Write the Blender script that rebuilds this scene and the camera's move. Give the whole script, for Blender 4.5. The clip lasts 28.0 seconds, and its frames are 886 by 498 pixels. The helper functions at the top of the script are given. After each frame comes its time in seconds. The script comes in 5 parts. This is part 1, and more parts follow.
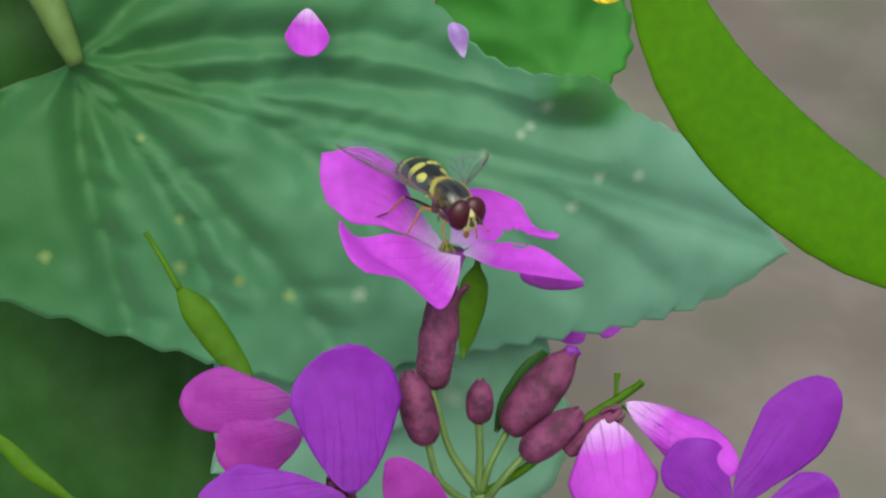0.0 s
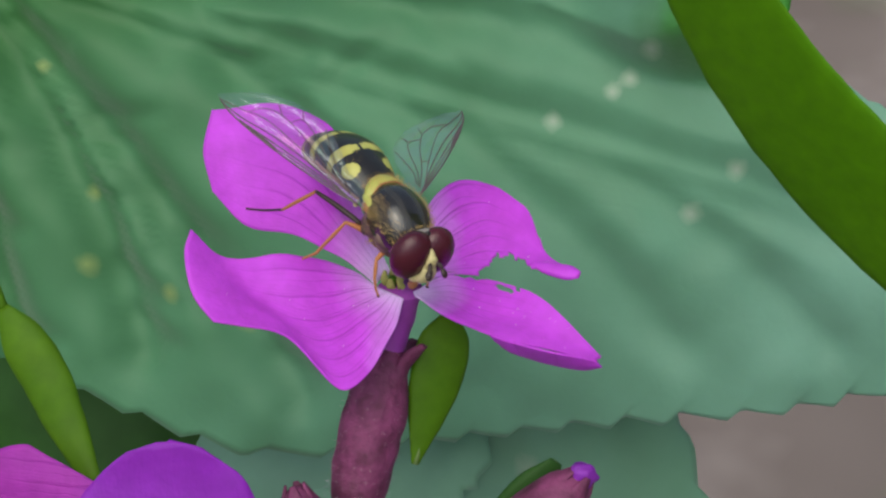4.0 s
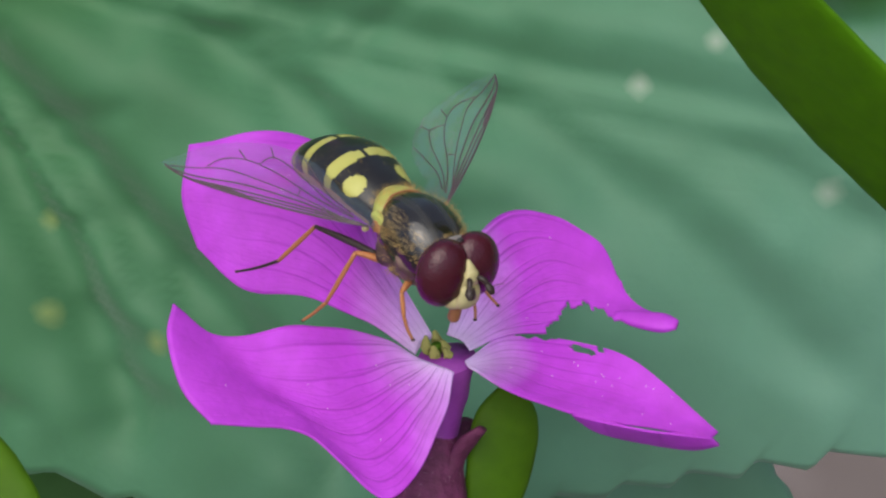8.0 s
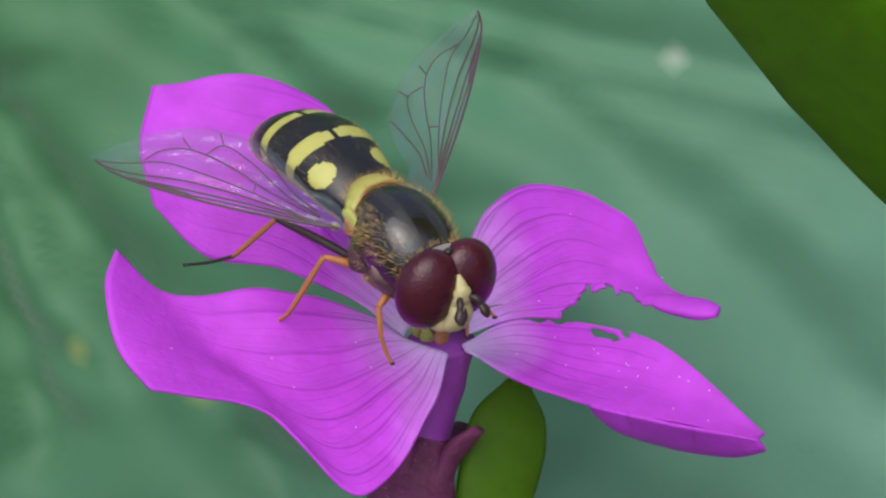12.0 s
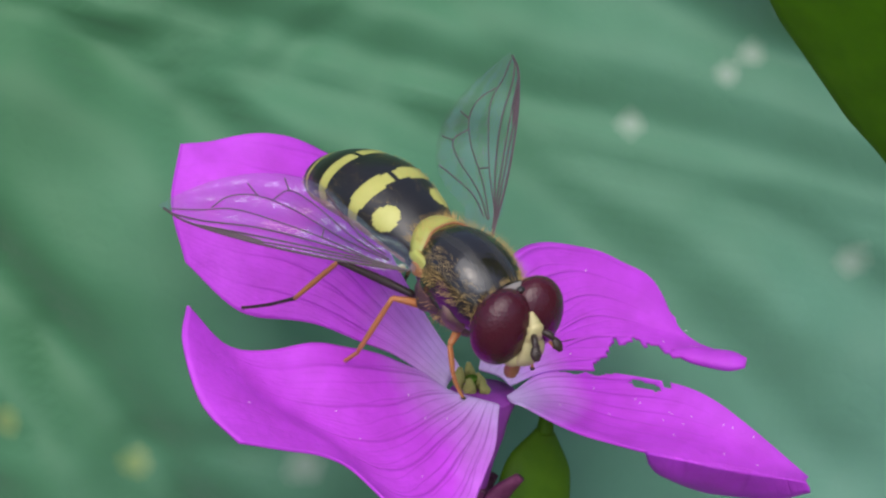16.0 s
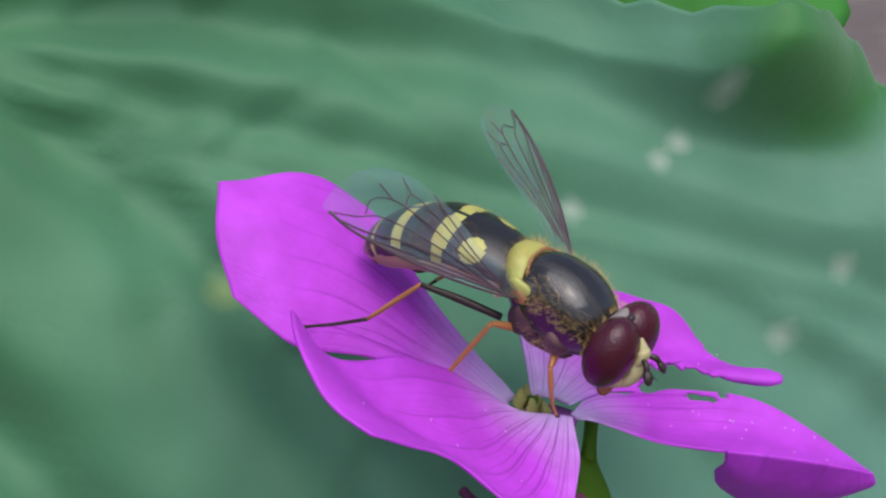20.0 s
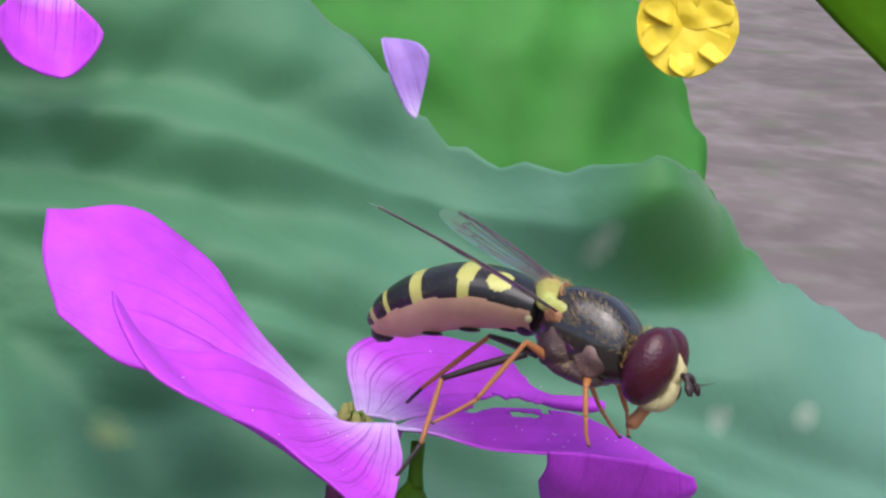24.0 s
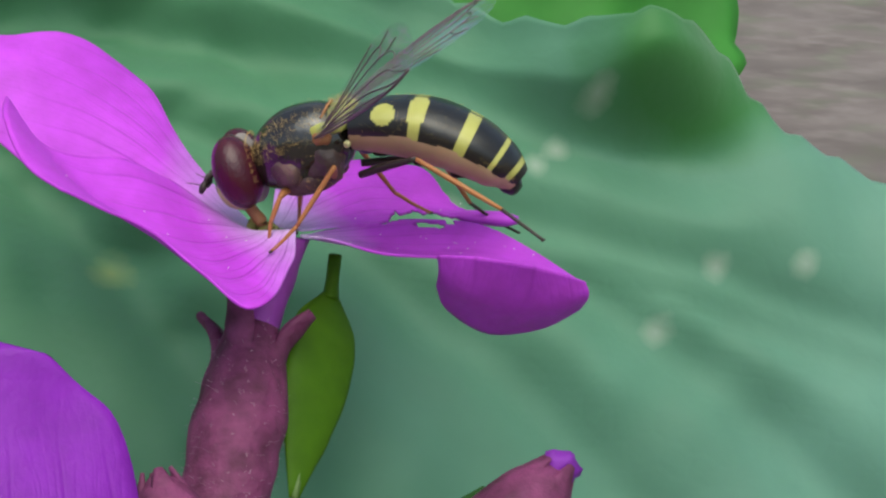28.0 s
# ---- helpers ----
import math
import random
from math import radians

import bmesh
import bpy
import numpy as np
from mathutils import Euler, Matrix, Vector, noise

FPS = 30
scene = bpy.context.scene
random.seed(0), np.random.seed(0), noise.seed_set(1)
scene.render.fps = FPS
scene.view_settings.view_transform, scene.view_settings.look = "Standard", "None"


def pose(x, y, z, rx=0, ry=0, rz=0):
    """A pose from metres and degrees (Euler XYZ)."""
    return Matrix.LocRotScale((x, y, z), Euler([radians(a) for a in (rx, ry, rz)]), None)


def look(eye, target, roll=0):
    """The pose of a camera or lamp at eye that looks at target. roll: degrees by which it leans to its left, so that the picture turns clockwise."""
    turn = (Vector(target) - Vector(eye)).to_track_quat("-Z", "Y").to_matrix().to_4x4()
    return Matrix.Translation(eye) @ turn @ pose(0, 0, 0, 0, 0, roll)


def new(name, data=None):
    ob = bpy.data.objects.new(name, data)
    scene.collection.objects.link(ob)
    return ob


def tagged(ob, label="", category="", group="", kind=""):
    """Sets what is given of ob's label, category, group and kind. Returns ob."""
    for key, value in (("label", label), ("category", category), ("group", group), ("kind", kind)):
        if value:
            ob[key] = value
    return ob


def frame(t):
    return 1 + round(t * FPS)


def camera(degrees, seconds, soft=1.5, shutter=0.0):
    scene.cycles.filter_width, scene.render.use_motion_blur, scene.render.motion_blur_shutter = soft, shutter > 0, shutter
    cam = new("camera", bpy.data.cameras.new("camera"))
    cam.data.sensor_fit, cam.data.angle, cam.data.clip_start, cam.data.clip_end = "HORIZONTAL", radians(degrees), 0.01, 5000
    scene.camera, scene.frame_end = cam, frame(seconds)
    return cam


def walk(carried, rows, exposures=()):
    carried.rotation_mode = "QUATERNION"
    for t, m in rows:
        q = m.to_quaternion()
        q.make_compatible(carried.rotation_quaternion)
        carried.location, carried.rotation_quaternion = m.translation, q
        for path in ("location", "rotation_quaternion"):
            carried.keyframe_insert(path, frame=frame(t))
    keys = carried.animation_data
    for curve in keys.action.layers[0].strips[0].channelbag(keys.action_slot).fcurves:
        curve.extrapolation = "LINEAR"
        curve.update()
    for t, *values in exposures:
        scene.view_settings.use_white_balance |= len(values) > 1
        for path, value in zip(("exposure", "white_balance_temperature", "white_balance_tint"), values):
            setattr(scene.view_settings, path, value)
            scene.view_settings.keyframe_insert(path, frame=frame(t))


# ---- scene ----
# ---------------------------------------------------------------- camera
cam = camera(25.0, 28.0, soft=2.4)
PATH = [
    (0, -0.02523, -0.13029, 0.10689, 51.32, 0.80, -11.37),
    (0.5, -0.01704, -0.10891, 0.09233, 49.69, 1.09, -10.63),
    (1, -0.00918, -0.09160, 0.08061, 49.70, 3.18, -9.61),
    (1.5, -0.00266, -0.08299, 0.07486, 48.55, 4.37, -5.79),
    (2, 0.00375, -0.07675, 0.07164, 47.49, 6.38, -4.74),
    (2.5, 0.01041, -0.06975, 0.06856, 46.66, 9.42, -2.92),
    (4.5, 0.01512, -0.07715, 0.06794, 50.15, 6.79, 2.97),
    (5, 0.01646, -0.07852, 0.06701, 51.04, 9.46, 1.08),
    (5.5, 0.01127, -0.06575, 0.05822, 50.54, 8.92, -0.43),
    (6, 0.01255, -0.05717, 0.05503, 48.61, 9.86, 0.70),
    (6.5, 0.00739, -0.05925, 0.05455, 49.96, 9.01, -0.33),
    (7, 0.00887, -0.05515, 0.05472, 47.75, 11.72, -0.54),
    (7.5, 0.00530, -0.05959, 0.05232, 50.87, 7.00, -0.51),
    (8, 0.00911, -0.05601, 0.05548, 48.10, 9.88, -0.92),
    (8.5, 0.01183, -0.05399, 0.05425, 47.84, 9.91, -0.01),
    (9, 0.01187, -0.05187, 0.04897, 49.69, 9.19, 1.18),
    (9.5, 0.00996, -0.04885, 0.04340, 51.48, 7.00, -0.33),
    (10, 0.01096, -0.04898, 0.04178, 51.41, 7.63, 1.44),
    (10.5, 0.01010, -0.05084, 0.03972, 53.41, 7.87, 2.46),
    (11, 0.00624, -0.05194, 0.04008, 52.47, 6.82, 0.75),
    (11.5, 0.00877, -0.05067, 0.04144, 52.97, 8.37, 2.00),
    (13.5, -0.00144, -0.05296, 0.04146, 54.44, 3.87, -5.11),
    (14, -0.00218, -0.04965, 0.04383, 53.38, 2.67, -6.32),
    (14.5, -0.00245, -0.05014, 0.04353, 53.69, 2.01, -6.16),
    (15, -0.00225, -0.05063, 0.04359, 53.57, 2.06, -6.30),
    (15.5, -0.00362, -0.05102, 0.04206, 55.85, 0.56, -4.61),
    (16, -0.00592, -0.05250, 0.04427, 54.38, 1.89, -6.90),
    (16.5, -0.00688, -0.05110, 0.04504, 52.91, 1.24, -8.48),
    (17, -0.00663, -0.05329, 0.04426, 54.27, 2.22, -8.26),
    (17.5, -0.01173, -0.05254, 0.04302, 54.77, -0.19, -11.20),
    (18, -0.01837, -0.05160, 0.04130, 56.48, -1.82, -14.38),
    (18.5, -0.01935, -0.05468, 0.03871, 60.25, -2.01, -15.06),
    (19, -0.02192, -0.05520, 0.03785, 61.44, -2.30, -17.16),
    (19.5, -0.02426, -0.05529, 0.03754, 62.04, -2.96, -18.09),
    (20, -0.02562, -0.05410, 0.03566, 63.67, -3.99, -19.66),
    (20.5, -0.02338, -0.05802, 0.03410, 64.72, -3.68, -18.60),
    (22.5, -0.02866, -0.06073, 0.02569, 73.35, -5.00, -22.50),
    (23, -0.02979, -0.06281, 0.02242, 75.17, -3.70, -23.71),
    (23.5, -0.02743, -0.06028, 0.02610, 73.75, -6.23, -22.60),
    (24, -0.02540, -0.06055, 0.02411, 75.03, -4.89, -23.32),
    (24.5, -0.02054, -0.06631, 0.02336, 74.93, -4.92, -23.59),
    (24.8, -0.01920, -0.06456, 0.02204, 73.91, -3.37, -23.83),
    (25, -0.02294, -0.06470, 0.02394, 73.11, -4.39, -25.96),
    (25.5, -0.02113, -0.06587, 0.02376, 74.45, -1.07, -23.63),
    (26, -0.01838, -0.06416, 0.02302, 73.68, -1.51, -21.22),
    (26.5, -0.01782, -0.06701, 0.02327, 74.89, -0.99, -19.59),
    (27, -0.01590, -0.06742, 0.02324, 73.35, -1.45, -17.88),
    (27.5, -0.01567, -0.06847, 0.02224, 73.89, -1.36, -19.27),
    (28, -0.01467, -0.06798, 0.02086, 73.03, -2.59, -16.60),
]
walk(cam, [(t, pose(*row)) for t, *row in PATH],
     [(0, 0.34, 6700, -10), (2, 0.20, 6600, -1), (5, 0.2, 6480, 3), (8, 0.19, 6380, 7), (11, 0.22, 6280, 9), (14, 0.26, 6120, 10), (20, 0.29, 6000, 12),
      (22.5, 0.60, 6080, 10), (23, 0.72, 6150, 8), (24, 0.64, 6000, 13), (25, 0.55, 5880, 18), (26, 0.38, 5980, 10), (28, 0.42, 6350, -2)])

# ---------------------------------------------------------------- light
world = bpy.data.worlds.new("sky")
scene.world = world
world.use_nodes = True
wn = world.node_tree.nodes
sky = wn.new("ShaderNodeTexSky")
sky.sky_type, sky.sun_disc = "NISHITA", False
sky.sun_elevation, sky.sun_rotation = radians(66), radians(186)
sky.dust_density = 4.0
wn["Background"].inputs["Strength"].default_value = 0.14
world.node_tree.links.new(sky.outputs[0], wn["Background"].inputs["Color"])
sun = new("sun", bpy.data.lights.new("sun", "SUN"))
sun.data.energy, sun.data.angle, sun.data.color = 1.75, radians(75), (1.0, 0.95, 0.88)
sun.matrix_basis = look((-0.05, -0.44, 1.0), (0, 0, 0))

MM = 0.001


# ---------------------------------------------------------------- materials
def mat(name, colour, rough=0.5, spec=0.5, metal=0.0):
    m = bpy.data.materials.new(name)
    m.use_nodes = True
    b = m.node_tree.nodes["Principled BSDF"]
    b.inputs["Base Color"].default_value = (*colour, 1)
    b.inputs["Roughness"].default_value = rough
    b.inputs["Specular IOR Level"].default_value = spec
    b.inputs["Metallic"].default_value = metal
    return m


def node(m, kind, **vals):
    n = m.node_tree.nodes.new(kind)
    for key, v in vals.items():
        n.inputs[key].default_value = v
    return n


def link(m, a, b):
    m.node_tree.links.new(a, b)


def ramp(m, fac, stops):
    r = m.node_tree.nodes.new("ShaderNodeValToRGB")
    el = r.color_ramp.elements
    while len(el) < len(stops):
        el.new(0.5)
    for e, (p, c) in zip(el, stops):
        e.position, e.color = p, (*c, 1)
    link(m, fac, r.inputs[0])
    return r.outputs[0]


def noise_of(m, scale, detail=3.0, coord="Object", rough=0.55):
    tc = node(m, "ShaderNodeTexCoord")
    n = node(m, "ShaderNodeTexNoise", Scale=scale, Detail=detail, Roughness=rough)
    link(m, tc.outputs[coord], n.inputs["Vector"])
    return n.outputs["Fac"]


def mixc(m, fac, a, b, blend="MIX"):
    x = m.node_tree.nodes.new("ShaderNodeMix")
    x.data_type, x.blend_type = "RGBA", blend
    for sock, v in ((x.inputs[0], fac), (x.inputs[6], a), (x.inputs[7], b)):
        if isinstance(v, (int, float)):
            sock.default_value = v
        elif isinstance(v, tuple):
            sock.default_value = (*v, 1)
        else:
            link(m, v, sock)
    return x.outputs[2]


def math_of(m, op, a, b=0.0, c=0.0):
    x = m.node_tree.nodes.new("ShaderNodeMath")
    x.operation = op
    for sock, v in zip(x.inputs, (a, b, c)):
        if isinstance(v, (int, float)):
            sock.default_value = v
        else:
            link(m, v, sock)
    return x.outputs[0]


def bump(m, height, strength, distance):
    b = node(m, "ShaderNodeBump", Strength=strength, Distance=distance)
    link(m, height, b.inputs["Height"])
    link(m, b.outputs[0], m.node_tree.nodes["Principled BSDF"].inputs["Normal"])


def base(m):
    return m.node_tree.nodes["Principled BSDF"].inputs["Base Color"]


def see_through(m, share, colour):
    """Lets light pass through a thin sheet."""
    nt = m.node_tree
    tr = node(m, "ShaderNodeBsdfTranslucent")
    if isinstance(colour, tuple):
        tr.inputs[0].default_value = (*colour, 1)
    else:
        link(m, colour, tr.inputs[0])
    mx = node(m, "ShaderNodeMixShader")
    mx.inputs[0].default_value = share
    out = nt.nodes["Material Output"]
    link(m, nt.nodes["Principled BSDF"].outputs[0], mx.inputs[1])
    link(m, tr.outputs[0], mx.inputs[2])
    link(m, mx.outputs[0], out.inputs[0])


def uv_xy(m):
    tc = node(m, "ShaderNodeTexCoord")
    sp = node(m, "ShaderNodeSeparateXYZ")
    link(m, tc.outputs["UV"], sp.inputs[0])
    return sp.outputs[0], sp.outputs[1]


def petal_material(name, pale, full, vein, strong=1.0):
    """Pale claw, full blade, and veins that fan out from the claw and fork on the way."""
    m = mat(name, full, 0.5, 0.28)
    u, v = uv_xy(m)
    n = noise_of(m, 260.0, 3)
    ground = ramp(m, math_of(m, "ADD", u, math_of(m, "MULTIPLY", math_of(m, "SUBTRACT", n, 0.5), 0.22)),
                  [(0.0, pale), (0.13, tuple(0.55 * a + 0.45 * b for a, b in zip(pale, full))), (0.36, full), (1.0, full)])

    def fan(count, shift, width, wobble, scale):
        w = math_of(m, "MULTIPLY", math_of(m, "SUBTRACT", noise_of(m, scale, 2), 0.5), wobble)
        vv = math_of(m, "ADD", math_of(m, "ADD", v, w), shift)
        d = math_of(m, "ABSOLUTE", math_of(m, "SUBTRACT", math_of(m, "FRACT", math_of(m, "MULTIPLY", vv, count)), 0.5))
        t = math_of(m, "SUBTRACT", 1.0, math_of(m, "DIVIDE", d, width))
        t.node.use_clamp = True
        return t
    main = fan(6.0, 0.03, 0.070, 0.24, 120.0)
    fork = fan(12.0, 0.11, 0.09, 0.42, 150.0)
    fine = fan(33.0, 0.02, 0.20, 0.20, 330.0)
    main = math_of(m, "MULTIPLY", main, ramp(m, u, [(0.0, (0.7, 0.7, 0.7)), (0.10, (1, 1, 1)), (0.40, (0.80, 0.80, 0.80)), (0.78, (0.10, 0.10, 0.10))]))
    fork = math_of(m, "MULTIPLY", fork, ramp(m, u, [(0.08, (0.35, 0.35, 0.35)), (0.22, (0.75, 0.75, 0.75)), (0.50, (0.24, 0.24, 0.24)), (0.75, (0.03, 0.03, 0.03))]))
    fine = math_of(m, "MULTIPLY", fine, ramp(m, u, [(0.25, (0, 0, 0)), (0.5, (0.10, 0.10, 0.10)), (0.95, (0.05, 0.05, 0.05))]))
    lines = math_of(m, "MAXIMUM", math_of(m, "MAXIMUM", main, fork), fine)
    k = math_of(m, "MULTIPLY", math_of(m, "MULTIPLY", lines, strong), ramp(m, noise_of(m, 420.0, 2), [(0.3, (0.45, 0.45, 0.45)), (0.65, (1, 1, 1))]))
    c = mixc(m, k, ground, vein)
    mott = ramp(m, noise_of(m, 900.0, 4), [(0.3, (0.88, 0.86, 0.88)), (0.7, (1.06, 1.08, 1.06))])
    c = mixc(m, 1.0, c, mott, "MULTIPLY")
    link(m, c, base(m))
    bump(m, math_of(m, "ADD", math_of(m, "MULTIPLY", lines, -0.8), math_of(m, "MULTIPLY", noise_of(m, 2500.0, 3), 0.6)), 0.45, 0.00022)
    see_through(m, 0.30, c)
    return m


PETAL = petal_material("petal_magenta", (0.86, 0.64, 0.97), (0.60, 0.070, 0.745), (0.25, 0.012, 0.38), 0.75)
PETAL_MID = petal_material("petal_purple", (0.34, 0.05, 0.38), (0.38, 0.035, 0.40), (0.22, 0.01, 0.24), 0.15)
PETAL_PALE = petal_material("petal_lilac", (0.70, 0.55, 0.85), (0.52, 0.32, 0.76), (0.35, 0.15, 0.55))
PETAL_DEEP = petal_material("petal_violet", (0.25, 0.03, 0.42), (0.27, 0.02, 0.46), (0.15, 0.006, 0.27), 0.15)


def green(name, a, b, scale, rough=0.5, thru=0.25, spec=0.35, fine=900.0):
    m = mat(name, a, rough, spec)
    c = mixc(m, ramp(m, noise_of(m, scale, 4), [(0.3, (0, 0, 0)), (0.7, (1, 1, 1))]), a, b)
    c = mixc(m, 1.0, c, ramp(m, noise_of(m, fine, 3), [(0.25, (0.85, 0.85, 0.85)), (0.75, (1.1, 1.1, 1.1))]), "MULTIPLY")
    link(m, c, base(m))
    bump(m, noise_of(m, fine, 3), 0.2, 0.0003)
    if thru:
        see_through(m, thru, c)
    return m


BLADE = green("pod_green", (0.075, 0.215, 0.002), (0.10, 0.26, 0.004), 60, 0.6, 0.35, 0.12)
POD = green("small_pod_green", (0.07, 0.17, 0.004), (0.10, 0.22, 0.008), 200, 0.55, 0.35, 0.2)
STALK = green("stalk_green", (0.12, 0.20, 0.05), (0.17, 0.24, 0.08), 150, 0.5, 0.15)
FARLEAF = green("far_leaf_green", (0.034, 0.165, 0.018), (0.070, 0.285, 0.042), 45, 0.6, 0.2, 0.25, 300)
# Base darkened to stand for deep shade under the large leaf.
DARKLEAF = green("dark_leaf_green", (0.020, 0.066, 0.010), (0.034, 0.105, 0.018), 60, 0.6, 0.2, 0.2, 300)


def calyx_material():
    m = mat("calyx_plum", (0.16, 0.03, 0.09), 0.6, 0.25)
    c = mixc(m, ramp(m, noise_of(m, 700, 4), [(0.35, (0, 0, 0)), (0.65, (1, 1, 1))]), (0.080, 0.018, 0.046), (0.205, 0.045, 0.125))
    link(m, c, base(m))
    bump(m, noise_of(m, 2600, 3), 0.5, 0.0003)
    see_through(m, 0.1, c)
    return m


CALYX = calyx_material()
TUBE = green("tube_purple", (0.34, 0.05, 0.40), (0.42, 0.09, 0.50), 500, 0.55, 0.25)
ANTHER = mat("anther_yellow", (0.26, 0.25, 0.075), 0.8, 0.2)
bump(ANTHER, noise_of(ANTHER, 4000, 3), 0.6, 0.0003)
POLLEN = mat("pollen_white", (0.85, 0.8, 0.78), 0.7)


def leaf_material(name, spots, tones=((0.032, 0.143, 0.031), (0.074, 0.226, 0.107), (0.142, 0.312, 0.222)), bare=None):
    """Green blade, bluer towards its tip (sky sheen put into the colour), with soft pale spots (x, y, radius in mm,
    yellow or not);
    bare: a lobe (x, y, half width, half height) tinted darker green, its shade put into the colour."""
    m = mat(name, (0.06, 0.17, 0.05), 0.55, 0.4)
    u, v = uv_xy(m)
    n1 = noise_of(m, 38, 3)
    n2 = noise_of(m, 140, 4)
    # The pale bluish tip tones hold reflected sky in the base colour.
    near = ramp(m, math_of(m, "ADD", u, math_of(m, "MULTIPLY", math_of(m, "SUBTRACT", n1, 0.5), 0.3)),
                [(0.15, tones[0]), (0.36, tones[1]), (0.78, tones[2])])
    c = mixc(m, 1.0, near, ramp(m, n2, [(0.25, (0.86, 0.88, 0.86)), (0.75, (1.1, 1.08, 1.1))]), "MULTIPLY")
    tc = node(m, "ShaderNodeTexCoord")
    # Shade of the forward-curled lobe, painted on as a darker green.
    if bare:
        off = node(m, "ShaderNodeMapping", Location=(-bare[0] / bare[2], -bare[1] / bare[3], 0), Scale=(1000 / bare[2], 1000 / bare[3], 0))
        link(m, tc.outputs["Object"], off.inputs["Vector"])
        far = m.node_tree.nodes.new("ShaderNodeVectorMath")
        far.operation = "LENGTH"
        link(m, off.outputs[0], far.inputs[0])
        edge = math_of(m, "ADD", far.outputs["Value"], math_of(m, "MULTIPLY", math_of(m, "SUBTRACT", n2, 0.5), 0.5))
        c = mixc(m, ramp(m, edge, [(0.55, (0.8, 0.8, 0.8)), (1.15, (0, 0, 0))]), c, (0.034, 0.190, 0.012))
    wob = node(m, "ShaderNodeTexNoise", Scale=900.0, Detail=2.0)
    link(m, tc.outputs["Object"], wob.inputs["Vector"])
    for x, y, r, yellow in spots:
        d = m.node_tree.nodes.new("ShaderNodeVectorMath")
        d.operation = "MULTIPLY"
        s = m.node_tree.nodes.new("ShaderNodeVectorMath")
        s.operation = "SUBTRACT"
        link(m, tc.outputs["Object"], s.inputs[0])
        s.inputs[1].default_value = (x * MM, y * MM, 0)
        link(m, s.outputs[0], d.inputs[0])
        d.inputs[1].default_value = (1, 1, 0)
        ln = m.node_tree.nodes.new("ShaderNodeVectorMath")
        ln.operation = "LENGTH"
        link(m, d.outputs[0], ln.inputs[0])
        q = math_of(m, "MULTIPLY", ln.outputs["Value"], math_of(m, "ADD", math_of(m, "MULTIPLY", wob.outputs["Fac"], 0.9), 0.55))
        k = math_of(m, "SUBTRACT", 1.0, math_of(m, "DIVIDE", q, r * MM * 1.45))
        k.node.use_clamp = True
        c = mixc(m, math_of(m, "MULTIPLY", k, 0.62), c, (0.36, 0.44, 0.14) if yellow else (0.46, 0.52, 0.42))
    link(m, c, base(m))
    net = node(m, "ShaderNodeTexVoronoi", Scale=800.0)
    net.feature = "DISTANCE_TO_EDGE"
    link(m, tc.outputs["Object"], net.inputs["Vector"])
    cell = math_of(m, "MINIMUM", math_of(m, "MULTIPLY", net.outputs["Distance"], 0.5), 0.1)
    bump(m, math_of(m, "ADD", noise_of(m, 300, 4), cell), 0.16, 0.0004)
    b = m.node_tree.nodes["Principled BSDF"]
    b.inputs["Sheen Weight"].default_value = 0.30
    b.inputs["Sheen Roughness"].default_value = 0.5
    see_through(m, 0.26, mixc(m, 1.0, c, (0.9, 1.25, 0.3), "MULTIPLY"))
    return m


# bare places the painted shade on the curled upper lobe.
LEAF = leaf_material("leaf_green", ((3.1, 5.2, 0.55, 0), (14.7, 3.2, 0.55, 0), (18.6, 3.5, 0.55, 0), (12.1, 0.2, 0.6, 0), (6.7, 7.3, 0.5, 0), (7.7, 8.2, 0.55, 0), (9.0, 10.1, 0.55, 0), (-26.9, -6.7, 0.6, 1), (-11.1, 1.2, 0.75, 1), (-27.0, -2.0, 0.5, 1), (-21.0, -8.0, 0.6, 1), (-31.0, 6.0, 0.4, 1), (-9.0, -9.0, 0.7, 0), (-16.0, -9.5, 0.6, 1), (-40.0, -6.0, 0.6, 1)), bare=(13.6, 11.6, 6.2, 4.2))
LEAF_PALE = leaf_material("pale_leaf_green", ((12, 4, 0.9, 0), (25, -5, 0.8, 1)), ((0.16, 0.34, 0.22), (0.19, 0.37, 0.26), (0.19, 0.37, 0.27)))


# ---------------------------------------------------------------- shape helpers
def part(name, bm, material, parent, label=""):
    me = bpy.data.meshes.new(name)
    bm.to_mesh(me)
    bm.free()
    for f in me.polygons:
        f.use_smooth = True
    for m in material if isinstance(material, (list, tuple)) else [material]:
        me.materials.append(m)
    ob = new(name, me)
    if parent:
        ob.parent = parent
    if label:
        ob["label"] = label
    return ob


def thing(name, label, category, group="", kind=""):
    return tagged(new(name), label, category, group, kind)


def smooth_curve(rows, u):
    """Point at u in 0..1 on a Catmull-Rom curve through the rows."""
    n = len(rows) - 1
    x = min(max(u, 0.0), 1.0) * n
    i = min(int(x), n - 1)
    t = x - i
    p1, p2 = rows[i], rows[i + 1]
    p0 = rows[i - 1] if i else 2 * p1 - p2
    p3 = rows[i + 2] if i + 2 <= n else 2 * p2 - p1
    return 0.5 * (2 * p1 + (p2 - p0) * t + (2 * p0 - 5 * p1 + 4 * p2 - p3) * t * t + (3 * p1 - p0 - 3 * p2 + p3) * t ** 3)


